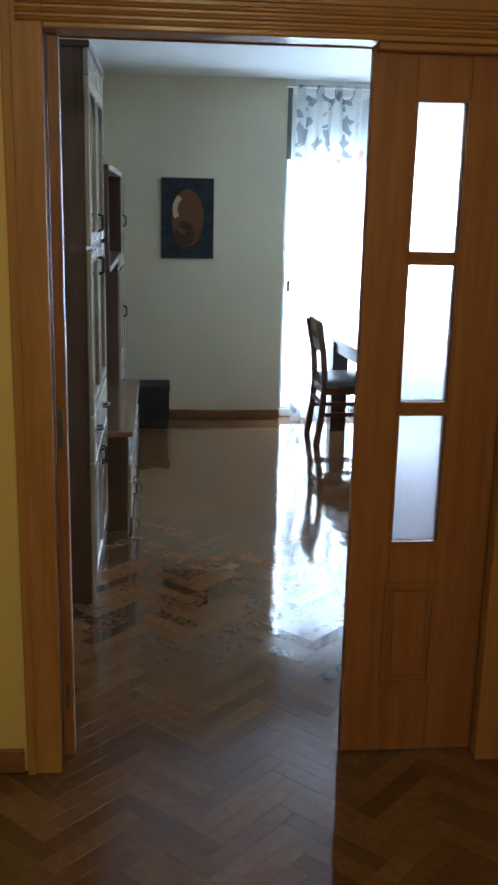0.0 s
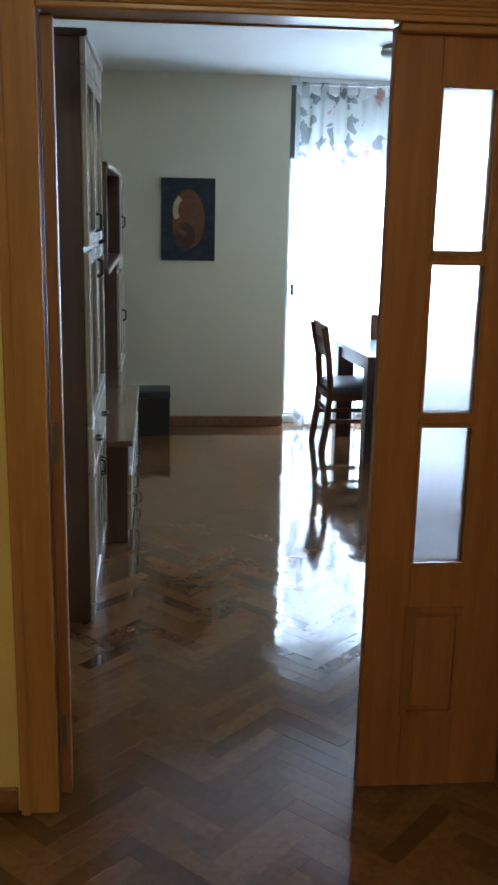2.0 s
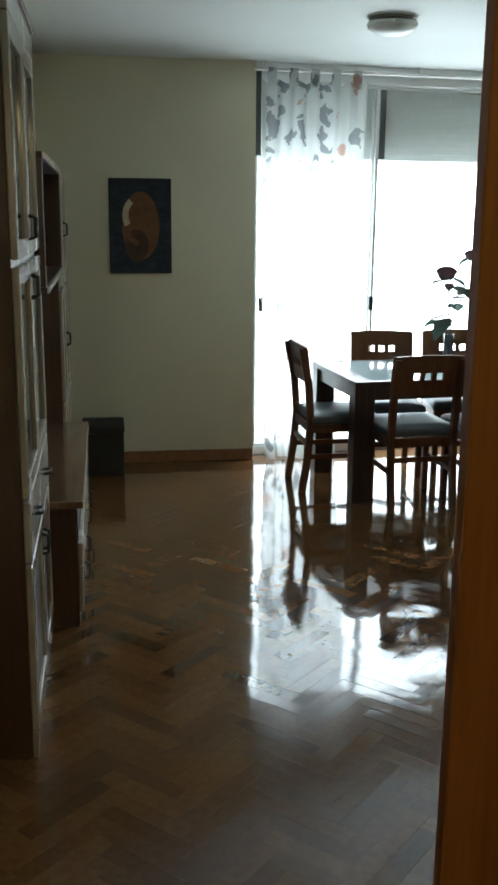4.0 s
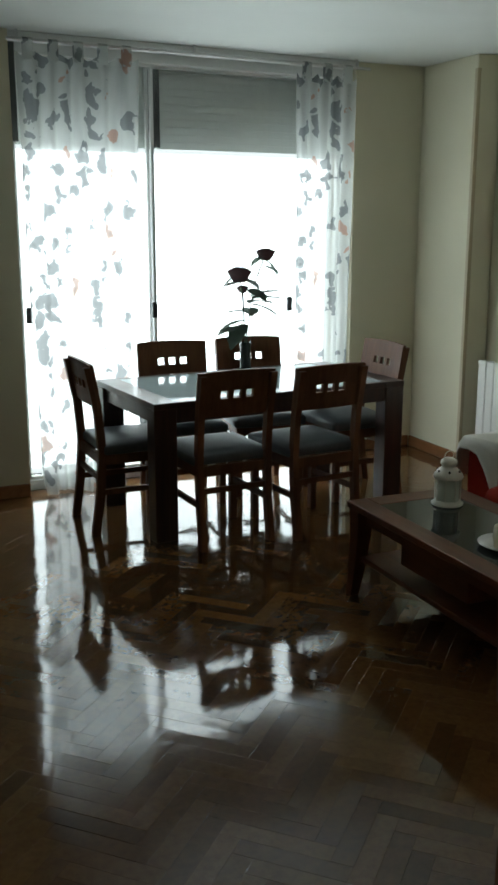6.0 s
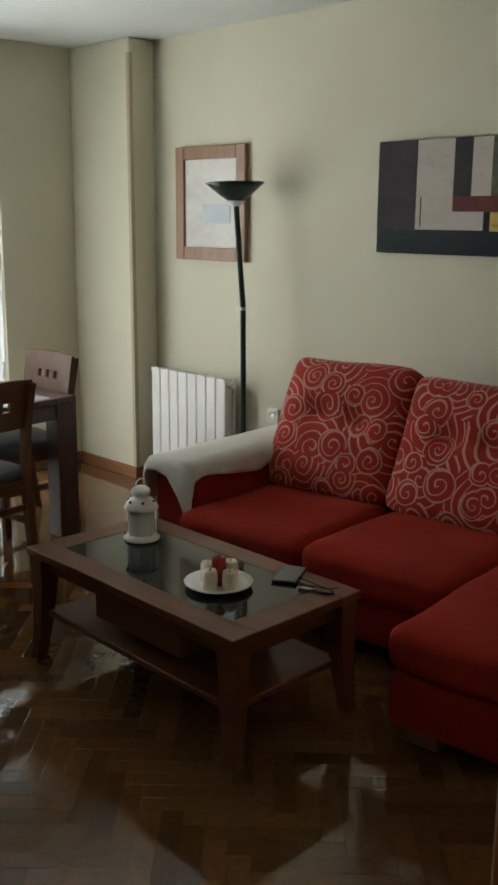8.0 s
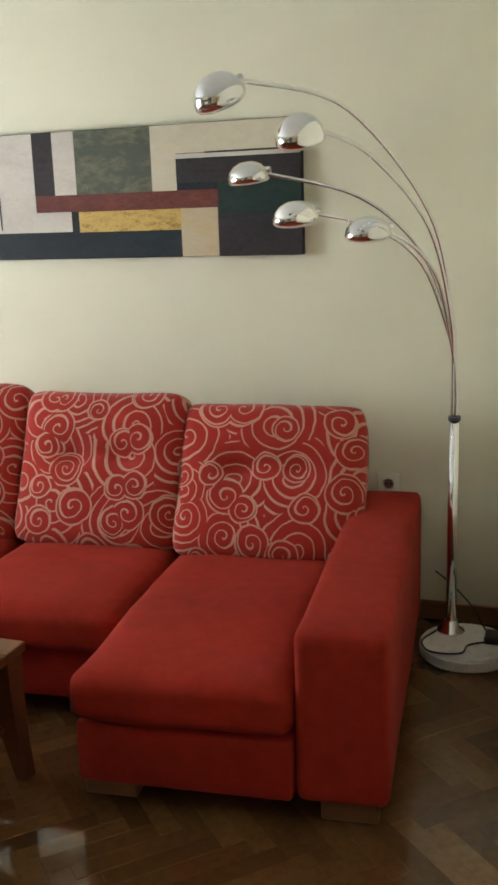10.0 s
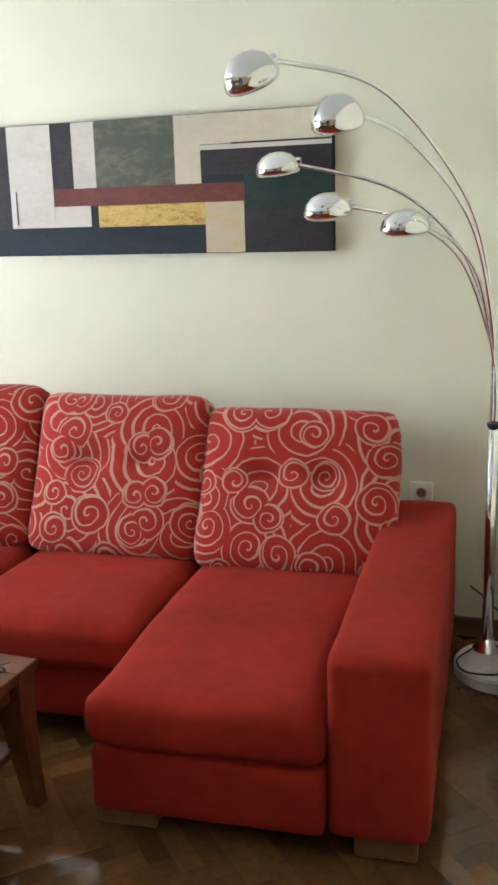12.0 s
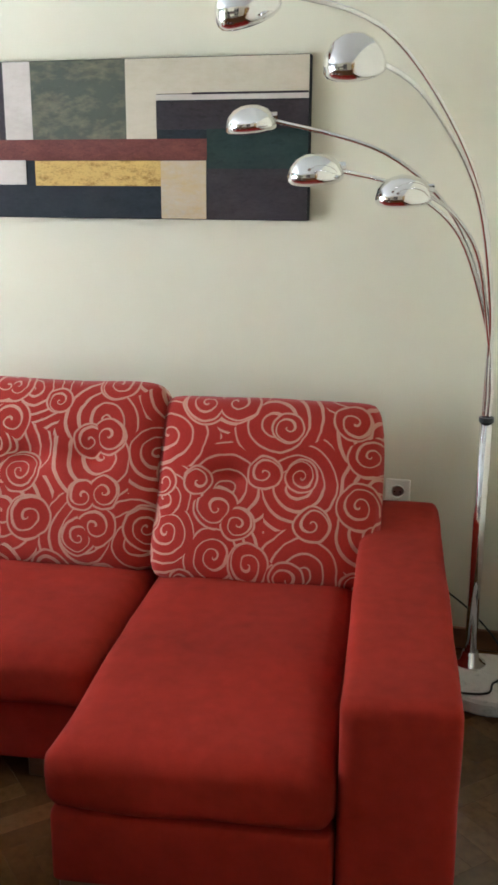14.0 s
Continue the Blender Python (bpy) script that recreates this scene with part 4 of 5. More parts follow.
for (hx, hy, hz), hr in heads:
    part("stem", tube(smooth_path([(0, 0, 0), (hx * 0.15, hy * 0.2, hz * 0.4), (hx * 0.5, hy * 0.6, hz * 0.75), (hx, hy, hz)], 6), 0.004, 6), M_STEM, flower)
    bud = lathe([(0, -0.42 * hr), (0.2 * hr, -0.38 * hr), (0.3 * hr, 0.0), (0.22 * hr, 0.4 * hr), (0, 0.5 * hr)], 10)
    bmesh.ops.translate(bud, vec=(hx, hy, hz), verts=bud.verts)
    rose = part("rose", bud, M_PETAL, flower, "dark rose bloom", True)
    for layer in range(4):
        n = 3 + layer
        for k in range(n):
            a = 2 * math.pi * k / n + layer * 0.6
            rr = hr * (0.3 + 0.24 * layer)
            bm = bmesh.new()
            vs = []
            for u in range(5):
                for w in range(4):
                    aa = a + (u - 2) * 0.42 / (0.6 + 0.25 * layer)
                    zz = -0.4 * hr + w / 3 * hr * 1.1
                    r2 = rr * (0.35 + 0.65 * math.sin(min(1.0, w / 3 + 0.15) * 1.5)) + (0.12 * hr if w == 3 else 0)
                    vs.append(bm.verts.new((hx + r2 * math.cos(aa), hy + r2 * math.sin(aa), hz + zz - 0.08 * hr * layer - (0.25 * hr * (abs(u - 2) / 2) ** 2 if w == 3 else 0))))
            for u in range(4):
                for w in range(3):
                    bm.faces.new((vs[u * 4 + w], vs[u * 4 + w + 1], vs[u * 4 + w + 5], vs[u * 4 + w + 4]))
            part("petal", bm, M_PETAL, rose, smooth=True)


def leaf_mesh(length, width, tip):
    bm = bmesh.new()
    n = 7
    rows = []
    for i in range(n + 1):
        t = i / n
        w = width * math.sin(math.pi * min(1, t * 0.92 + 0.04)) ** 0.8 * (1 - 0.35 * t) * (1.12 if i % 2 else 0.94)
        z = tip * t * t
        rows.append([bm.verts.new((length * t, s * w, z + (0.12 * width if s else 0))) for s in (-1, 0, 1)])
    for a, c in zip(rows, rows[1:]):
        bm.faces.new((a[0], a[1], c[1], c[0]))
        bm.faces.new((a[1], a[2], c[2], c[1]))
    return bm


for x, y, z, yaw, ln, wd, tip, pit in ((0.02, 0, 0.36, 20, 0.12, 0.045, -0.05, -12), (0.03, 0, 0.40, -25, 0.11, 0.04, -0.03, -20), (0.03, 0.01, 0.33, 60, 0.09, 0.035, -0.04, 10), (-0.01, 0, 0.26, 170, 0.10, 0.035, -0.05, 5), (-0.01, -0.01, 0.24, 215, 0.12, 0.04, -0.06, 25),
                                   (0.0, 0, 0.31, 150, 0.08, 0.03, -0.03, -10), (-0.02, 0, 0.48, 190, 0.07, 0.03, -0.02, 0), (0.10, 0, 0.57, 10, 0.08, 0.03, -0.04, 5), (0.02, 0, 0.44, -70, 0.10, 0.038, -0.04, 10),
                                   (-0.03, 0, 0.50, 10, 0.09, 0.04, -0.05, 8), (-0.04, 0, 0.515, 165, 0.075, 0.035, -0.06, 12), (0.115, 0, 0.62, 185, 0.06, 0.028, -0.04, 10), (0.12, 0, 0.60, -10, 0.07, 0.03, -0.07, 20),
                                   (0.04, -0.01, 0.385, 5, 0.12, 0.05, -0.03, -8), (0.05, 0.01, 0.35, -10, 0.10, 0.045, -0.05, 6), (-0.02, 0, 0.22, 195, 0.11, 0.042, -0.05, -6)):
    ob = part("leaf", leaf_mesh(ln * 1.5, wd * 1.75, tip), M_LEAF, flower, smooth=True)
    ob.matrix_basis = pose(x, y, z, 0, pit, yaw)

# ceiling lamp above the dining end
cl = thing("ceiling_lamp", pose(1.64, 6.30, TOP), "flush round ceiling lamp with glass bowl, switched off", "lamp")
part("mount", lathe([(0, 0), (0.105, 0), (0.115, -0.012), (0.10, -0.03), (0, -0.03)]), M_STEEL, cl, smooth=False)
part("bowl", lathe([(0.118, -0.022), (0.122, -0.03), (0.11, -0.05), (0.075, -0.072), (0.03, -0.082), (0, -0.083)]), M_OPAL, cl, smooth=True)
for a in (20, 140, 260):
    ca, sa = math.cos(radians(a)), math.sin(radians(a))
    part("clip", box(ca * 0.122 - 0.006, sa * 0.122 - 0.006, -0.045, ca * 0.122 + 0.006, sa * 0.122 + 0.006, -0.02, 0.002, 1), M_STEEL, cl)

# ---- sofa corner ----
SM = pose(2.70, 3.655, 0, 0, 0, 5.5)
sofa = thing("chaise_sofa", SM, "red velvet corner sofa with chaise and beech feet", "sofa")


def soft_l(x0, y0, z0, x1, y1, z1, r, crown=0.0, lump=0.0, seed=0.0, n=10):
    bm = soft_box(x1 - x0, y1 - y0, z1 - z0, r, n, crown, lump, seed)
    bmesh.ops.translate(bm, vec=((x0 + x1) / 2, (y0 + y1) / 2, z0), verts=bm.verts)
    return bm


part("chaise_base", soft_l(-0.022, 0.208, 0.065, 1.25, 0.80, 0.24, 0.018), M_SOFA, sofa, smooth=True)
part("seat_base", soft_l(0.40, 0.805, 0.065, 1.25, 2.05, 0.245, 0.018), M_SOFA, sofa, smooth=True)
part("chaise_cushion", soft_l(-0.035, 0.208, 0.238, 1.0, 0.803, 0.385, 0.045, 0.018, 0.010, 1, 14), M_SOFA, sofa, smooth=True)
part("seat_cushion", soft_l(0.345, 0.808, 0.242, 1.0, 1.425, 0.385, 0.045, 0.018, 0.010, 2, 14), M_SOFA, sofa, smooth=True)
part("seat_cushion", soft_l(0.345, 1.43, 0.242, 1.0, 2.045, 0.385, 0.045, 0.018, 0.010, 3, 14), M_SOFA, sofa, smooth=True)
part("armrest", soft_l(-0.01, -0.035, 0.065, 1.30, 0.205, 0.53, 0.028, 0.006, 0.004, 4, 16), M_SOFA, sofa, smooth=True)
part("armrest", soft_l(0.445, 2.05, 0.065, 1.30, 2.27, 0.535, 0.028, 0.006, 0.004, 5, 16), M_SOFA, sofa, smooth=True)
part("backrest", soft_l(1.10, 0.18, 0.245, 1.31, 2.05, 0.60, 0.035, 0.0, 0.004, 6), M_SOFA, sofa, smooth=True)
for x, y in ((0.075, 0.725), (0.075, 0.07), (1.2, 0.07), (1.2, 2.17), (0.48, 2.17), (0.48, 0.95)):
    part("foot", box(x - 0.05, y - 0.075, 0.0, x + 0.05, y + 0.075, 0.066, 0.004, 1), M_FOOT, sofa, "pale beech block foot")
for i, (y, w, h) in enumerate(((0.475, 0.672, 0.575), (1.12, 0.65, 0.59), (1.75, 0.645, 0.612))):
    c = thing("back_cushion", SM @ pose((0.918, 0.95, 0.955)[i], y, (0.36, 0.37, 0.375)[i], 0, (28, 25, 25)[i], (2.0, -1.0, 1.5)[i]), "red back cushion woven with pale spirals", "cushion", "back cushions on the sofa")
    part("cover", pillow(w, h, 0.19, 22, True, i * 3.1), M_SWIRL, c, smooth=True)

# white throw on the far armrest
throw = thing("throw_blanket", SM @ pose(0.8, 2.16, 0.5), "crumpled off-white cotton throw draped over the armrest", "blanket")
bm = bmesh.new()
sec = [(5.684, 0.485), (5.684, 0.505), (5.688, 0.53), (5.70, 0.554), (5.76, 0.562), (5.82, 0.563), (5.88, 0.562), (5.94, 0.556), (5.962, 0.53), (5.968, 0.44), (5.972, 0.36)]
xs = [2.845 + i * 0.0175 for i in range(57)]
grid = []
for x in xs:
    row = []
    for j, (y, z) in enumerate(sec):
        nv = noise.noise_vector(Vector((x * 7, y * 9, z * 7)))
        zz = z
        if x < 2.915:
            t = (2.915 - x) / 0.07
            zz = z - t * (0.05 + 0.21 * math.exp(-((j - 2.6) / 1.5) ** 2))
            xx = 2.907 - 0.012 * t
        else:
            xx = x
        if j in (0, 1):
            zz += 0.018 * math.sin(x * 11) * (1 if j == 0 else 0.4)
        row.append(bm.verts.new((xx + 0.010 * nv.x, y + 0.004 * nv.y + (0.010 * math.sin(x * 30) if j in (0, 9, 10) else 0), zz + 0.006 * abs(nv.z))))
    grid.append(row)
for a, c in zip(grid, grid[1:]):
    for j in range(len(sec) - 1):
        bm.faces.new((a[j], a[j + 1], c[j + 1], c[j]))
bmesh.ops.recalc_face_normals(bm, faces=bm.faces)
bmesh.ops.solidify(bm, geom=bm.faces[:], thickness=-0.004)
bmesh.ops.transform(bm, matrix=SM @ Matrix.Translation((-2.48, -3.655, 0)), verts=bm.verts)
part_w("cloth", bm, M_THROW, throw, smooth=True)

# ---- coffee table ----
CX, CY, CZ = 2.42, 5.17, 0.41
ct = thing("coffee_table", pose(CX, CY, 0), "reddish wooden coffee table with dark glass inset", "table")
hw, hl = 0.275, 0.535
b = bmesh.new()
for x0, y0, x1, y1 in ((-hw, -hl, -hw + 0.095, hl), (hw - 0.095, -hl, hw, hl), (-hw + 0.095, -hl, hw - 0.095, -hl + 0.105), (-hw + 0.095, hl - 0.105, hw - 0.095, hl)):
    box(x0, y0, CZ - 0.028, x1, y1, CZ, 0.004, 2, bm=b)
part("table_rim", b, M_COFFEE, ct)
part("glass_inset", box(-hw + 0.095, -hl + 0.105, CZ - 0.01, hw - 0.095, hl - 0.105, CZ - 0.002), M_DARKGLASS, ct, "smoked glass panel")
part("apron", box(-hw + 0.05, -hl + 0.05, CZ - 0.09, -hw + 0.07, hl - 0.05, CZ - 0.0285), M_COFFEE, ct)
part("apron", box(hw - 0.07, -hl + 0.05, CZ - 0.09, hw - 0.05, hl - 0.05, CZ - 0.0285), M_COFFEE, ct)
part("apron", box(-hw + 0.07, -hl + 0.04, CZ - 0.09, hw - 0.07, -hl + 0.06, CZ - 0.0285), M_COFFEE, ct)
part("apron", box(-hw + 0.07, hl - 0.06, CZ - 0.09, hw - 0.07, hl - 0.04, CZ - 0.0285), M_COFFEE, ct)
part("drawer_box", box(-hw + 0.07, -0.22, CZ - 0.185, hw - 0.07, 0.22, CZ - 0.0905, 0.003, 1), M_COFFEE, ct)
part("lower_shelf", box(-hw + 0.04, -hl + 0.05, 0.155, hw - 0.04, hl - 0.05, 0.178, 0.004, 1), M_COFFEE, ct)
for sx in (-1, 1):
    for sy in (-1, 1):
        bm = bmesh.new()
        rings = []
        for t in range(7):
            u = t / 6
            z = (CZ - 0.0285) * (1 - u)
            r = 0.037 - 0.017 * u
            ox = sx * (hw - 0.045 + 0.022 * u * u)
            oy = sy * (hl - 0.045 + 0.022 * u * u)
            rings.append([bm.verts.new((ox + a * r, oy + q * r, z)) for a, q in ((-1, -1), (1, -1), (1, 1), (-1, 1))])
        for r0, r1 in zip(rings, rings[1:]):
            for k in range(4):
                bm.faces.new((r0[k], r0[(k + 1) % 4], r1[(k + 1) % 4], r1[k]))
        bm.faces.new(rings[0])
        bm.faces.new(rings[-1])
        part("leg", bm, M_COFFEE, ct)

lan = thing("candle_lantern", pose(2.50, 5.50, CZ), "white metal and glass candle lantern on the coffee table", "lantern")
part("base", lathe([(0, 0), (0.064, 0), (0.066, 0.006), (0.056, 0.012), (0.054, 0.02), (0, 0.02)]), M_WHITE, lan, smooth=True)
for k in range(8):
    a = 2 * math.pi * k / 8
    part("bar", tube([(0.052 * math.cos(a), 0.052 * math.sin(a), 0.018), (0.052 * math.cos(a), 0.052 * math.sin(a), 0.115)], 0.0025, 6), M_WHITE, lan)
part("glass_cylinder", lathe([(0.047, 0.02), (0.047, 0.115), (0.045, 0.115), (0.045, 0.02)]), M_OPAL, lan, "frosted glass cylinder", True)
part("roof", lathe([(0.06, 0.113), (0.062, 0.12), (0.054, 0.135), (0.04, 0.15), (0.03, 0.155), (0.028, 0.165), (0.035, 0.172), (0.032, 0.186), (0.018, 0.196), (0, 0.198)]), M_WHITE, lan, smooth=True)
part("ring", tube([(0.022 * math.cos(a * 0.5236), 0, 0.204 + 0.02 * math.sin(a * 0.5236)) for a in range(13)], 0.0022, 6, False), M_WHITE, lan)
for k in range(6):
    a = 2 * math.pi * k / 6
    part("vent_hole", tube([(0.047 * math.cos(a), 0.047 * math.sin(a), 0.143), (0.050 * math.cos(a), 0.050 * math.sin(a), 0.146)], 0.005, 8), M_BLACK, lan)

plate = thing("candle_plate", pose(2.395, 4.97, CZ), "white ceramic plate on the coffee table", "plate")
part("dish", lathe([(0, 0), (0.06, 0), (0.075, 0.006), (0.108, 0.014), (0.110, 0.017), (0.075, 0.010), (0.058, 0.005), (0, 0.005)], 40), M_CERAMIC, plate, smooth=True)
for x, y, h, mt, nm, lab in ((-0.045, -0.01, 0.062, M_CANDLE, "candle", "squat ivory pillar candle on the plate"), (0.0, -0.05, 0.058, M_CANDLE, "candle", "squat ivory pillar candle on the plate"), (0.052, 0.0, 0.066, M_CANDLE, "candle", "squat ivory pillar candle on the plate"),
                             (0.0, 0.052, 0.06, M_CANDLE, "candle", "squat ivory pillar candle on the plate"), (0.003, 0.002, 0.088, M_CANDLE_RED, "candle", "taller red pillar candle among ivory ones")):
    cd = thing(nm, pose(2.395 + x, 4.97 + y, CZ + 0.006), lab, "candle", "candles on the plate")
    part("wax", lathe([(0, 0), (0.023, 0), (0.0235, h * 0.5), (0.022, h - 0.006), (0.018, h), (0.008, h - 0.006), (0, h - 0.007)], 20), mt, cd, smooth=True)
    part("wick", tube([(0, 0, h - 0.008), (0.001, 0, h), (0.004, 0, h + 0.008)], 0.0011, 5), M_BLACK, cd)

book = thing("mobile_phone", pose(2.62, 4.875, CZ, 0, 0, -62), "slim dark mobile phone lying on the coffee table", "phone")
part("case", box(-0.041, -0.074, 0.0, 0.041, 0.074, 0.009, 0.003, 2), M_BLACK, book)
part("screen", box(-0.036, -0.066, 0.0092, 0.036, 0.066, 0.0100), M_SCREEN, book, "grey glossy screen")
sp = thing("spectacles", pose(2.605, 4.735, CZ, 90, 0, -70), "dark framed folded spectacles on the coffee table", "spectacles")
for s in (-1, 1):
    ring = [(s * 0.032 + 0.026 * math.cos(a * 0.3927), 0.004, 0.02 + 0.017 * math.sin(a * 0.3927)) for a in range(17)]
    part("rim", tube(ring, 0.0022, 6, False), M_BLACK, sp)
    part("lens", lathe([(0, 0.0), (0.024, 0.0), (0.024, 0.001), (0, 0.001)], 20), M_GLASS, sp, at=pose(s * 0.032, 0.0045, 0.02, 90, 0, 0) @ Matrix.Diagonal((1.0, 0.68, 1, 1)))
    part("temple", tube(smooth_path([(s * 0.06, 0.004, 0.024), (s * 0.045, 0.012, 0.022), (-s * 0.03, 0.018 + 0.006 * s, 0.012), (-s * 0.068, 0.022 + 0.006 * s, 0.004)], 5), 0.0022, 6), M_BLACK, sp)
part("bridge", tube([(-0.007, 0.004, 0.026), (0, 0.003, 0.029), (0.007, 0.004, 0.026)], 0.002, 6), M_BLACK, sp)

# ---- right wall ----
rad = thing("radiator", pose(RIGHT - 0.08, 6.94, 0.0), "white aluminium column radiator under the framed print", "radiator")
R0, RN = 6.62, 8
RP = 0.080
for k in range(RN):
    y0 = R0 + k * RP
    bm = box(RIGHT - 0.125, y0 + 0.003, 0.13, RIGHT - 0.105, y0 + RP - 0.003, 0.69, 0.006, 2)
    box(RIGHT - 0.105, y0 + 0.025, 0.14, RIGHT - 0.04, y0 + RP - 0.025, 0.68, bm=bm)
    box(RIGHT - 0.055, y0 + 0.006, 0.15, RIGHT - 0.04, y0 + RP - 0.006, 0.67, bm=bm)
    part_w("section", bm, M_WHITE, rad)
for z in (0.17, 0.65):
    part_w("header_pipe", tube([(RIGHT - 0.075, R0 - 0.01, z), (RIGHT - 0.075, R0 + RN * RP + 0.02, z)], 0.016, 10), M_WHITE, rad)
part_w("valve", tube([(RIGHT - 0.075, R0 + RN * RP + 0.02, 0.665), (RIGHT - 0.075, R0 + RN * RP + 0.05, 0.665)], 0.014, 10), M_PLASTIC, rad, "small white bleed valve")
part_w("pipe", tube([(RIGHT - 0.075, R0 + RN * RP + 0.02, 0.17), (RIGHT - 0.06, R0 + RN * RP + 0.05, 0.16), (RIGHT - 0.05, R0 + RN * RP + 0.05, 0.0)], 0.009, 8), M_WHITE, rad)

M_PRINT = paint_patch("print_pastel", (0.78, 0.76, 0.70), (0.60, 0.58, 0.52), 4.0, 0.45, 0.75, 0.06)
M_PRINT_BLUE = paint_patch("print_blue", (0.48, 0.57, 0.66), (0.70, 0.71, 0.68), 6.0, 0.3, 0.65, 0.06)
fp = thing("framed_print", pose(RIGHT, 6.856, 1.613), "pastel print in a broad brown wooden frame", "picture")
FY0, FY1, FZ0, FZ1 = 6.578, 7.136, 1.312, 1.914
b = bmesh.new()
w = 0.068
for a in ((FY0, FZ0, FY0 + w, FZ1), (FY1 - w, FZ0, FY1, FZ1), (FY0 + w, FZ0, FY1 - w, FZ0 + w), (FY0 + w, FZ1 - w, FY1 - w, FZ1)):
    box(RIGHT - 0.03, a[0], a[1], RIGHT - 0.002, a[2], a[3], 0.003, 1, bm=b)
part_w("picture_frame", b, M_FRAME, fp)
part_w("print", box(RIGHT - 0.016, FY0 + w, FZ0 + w, RIGHT - 0.008, FY1 - w, FZ1 - w), M_PRINT, fp)
part_w("painted_patch", box(RIGHT - 0.018, 6.70, 1.51, RIGHT - 0.0165, 6.92, 1.61), M_PRINT_BLUE, fp, "pale blue smudge")

up = thing("uplighter_lamp", pose(3.866, 6.395, 0), "dark green metal uplighter floor lamp, slightly leaning", "lamp")
part("base", lathe([(0, 0), (0.13, 0), (0.132, 0.012), (0.11, 0.025), (0.03, 0.035), (0, 0.036)]), M_GREEN, up, smooth=True)
part("lower_pole", tube([(0, 0, 0.03), (0.0, 0.01, 1.09)], 0.0145, 12), M_GREEN, up)
part("joint", tube([(0, 0.01, 1.083), (0.0, 0.01, 1.099)], 0.0165, 12), M_STEEL, up, "thin steel joint ring")
part("upper_pole", tube([(0, 0.01, 1.09), (0.0, 0.065, 1.615)], 0.0145, 12), M_GREEN, up)
part("bowl", lathe([(0.0, 0), (0.035, 0.004), (0.075, 0.03), (0.12, 0.068), (0.148, 0.092), (0.145, 0.094), (0.116, 0.072), (0.07, 0.036), (0, 0.014)], 32), M_GREEN, up, smooth=True, at=pose(0, 0.07, 1.618, -2, 0, 0))
part("collar", lathe([(0.02, -0.012), (0.045, 0.006), (0.05, 0.016), (0, 0.012)], 24), M_OPAL, up, smooth=True, at=pose(0, 0.068, 1.608))


def socket(y, z, label):
    s = thing("wall_socket", pose(RIGHT - 0.002, y, z), label, "socket")
    part("cover_plate", box(-0.011, -0.041, -0.041, 0.0, 0.041, 0.041, 0.004, 2), M_PLASTIC, s)
    part("insert", lathe([(0, 0.0), (0.018, 0.0), (0.021, 0.003), (0.024, 0.003), (0.024, 0.0), (0.021, 0.0)], 20), M_PLASTIC, s, at=pose(-0.011, 0, 0, 0, -90, 0))
    # flat grey disc paints the shade inside the round socket
    part("recess", lathe([(0, 0.0012), (0.017, 0.0012), (0.017, 0.0), (0, 0.0)], 20), M_STEEL, s, "grey disc painted as shade in the round socket", at=pose(-0.0115, 0, 0, 0, -90, 0))
    for q in (-0.009, 0.009):
        part("contact_hole", tube([(-0.0128, q, 0), (-0.0138, q, 0)], 0.0028, 8), M_BLACK, s)
    return s


socket(3.88, 0.532, "ivory plastic wall socket above the sofa arm")
socket(6.37, 0.515, "ivory plastic wall socket beside the floor lamp")

# large abstract canvas
AY0, AY1, AZ0, AZ1 = 4.192, 5.695, 1.391, 1.877
AX = RIGHT - 0.034
art = thing("abstract_canvas", pose(RIGHT, (AY0 + AY1) / 2, (AZ0 + AZ1) / 2), "wide abstract canvas of black, cream and gold blocks", "picture")
P_AUB = paint_patch("paint_aubergine", (0.024, 0.019, 0.021), (0.050, 0.040, 0.045), 8)
P_CREAM = paint_patch("paint_cream", (0.54, 0.49, 0.43), (0.42, 0.37, 0.31), 5, 0.45, 0.8, 0.08)
P_CREAM2 = paint_patch("paint_warm_cream", (0.57, 0.51, 0.39), (0.48, 0.42, 0.29), 4, 0.4, 0.8, 0.08)
P_OLIVE = paint_patch("paint_olive", (0.080, 0.090, 0.068), (0.24, 0.215, 0.13), 4, 0.45, 0.7, 0.2)
P_BURG = paint_patch("paint_burgundy", (0.10, 0.024, 0.020), (0.19, 0.055, 0.04), 20)
P_GOLD = paint_patch("paint_gold", (0.58, 0.39, 0.12), (0.30, 0.17, 0.04), 20, 0.5, 0.62, 0.6)
P_NAVY = paint_patch("paint_navy", (0.010, 0.014, 0.019), (0.020, 0.027, 0.034), 9)
P_BEIGE = paint_patch("paint_beige", (0.50, 0.44, 0.35), (0.52, 0.36, 0.16), 6, 0.35, 0.7, 0.08)
P_GREEN = paint_patch("paint_bottle_green", (0.012, 0.028, 0.024), (0.025, 0.045, 0.04), 8)
part_w("canvas", box(AX, AY0, AZ0, RIGHT - 0.002, AY1, AZ1, 0.003, 1), P_NAVY, art)
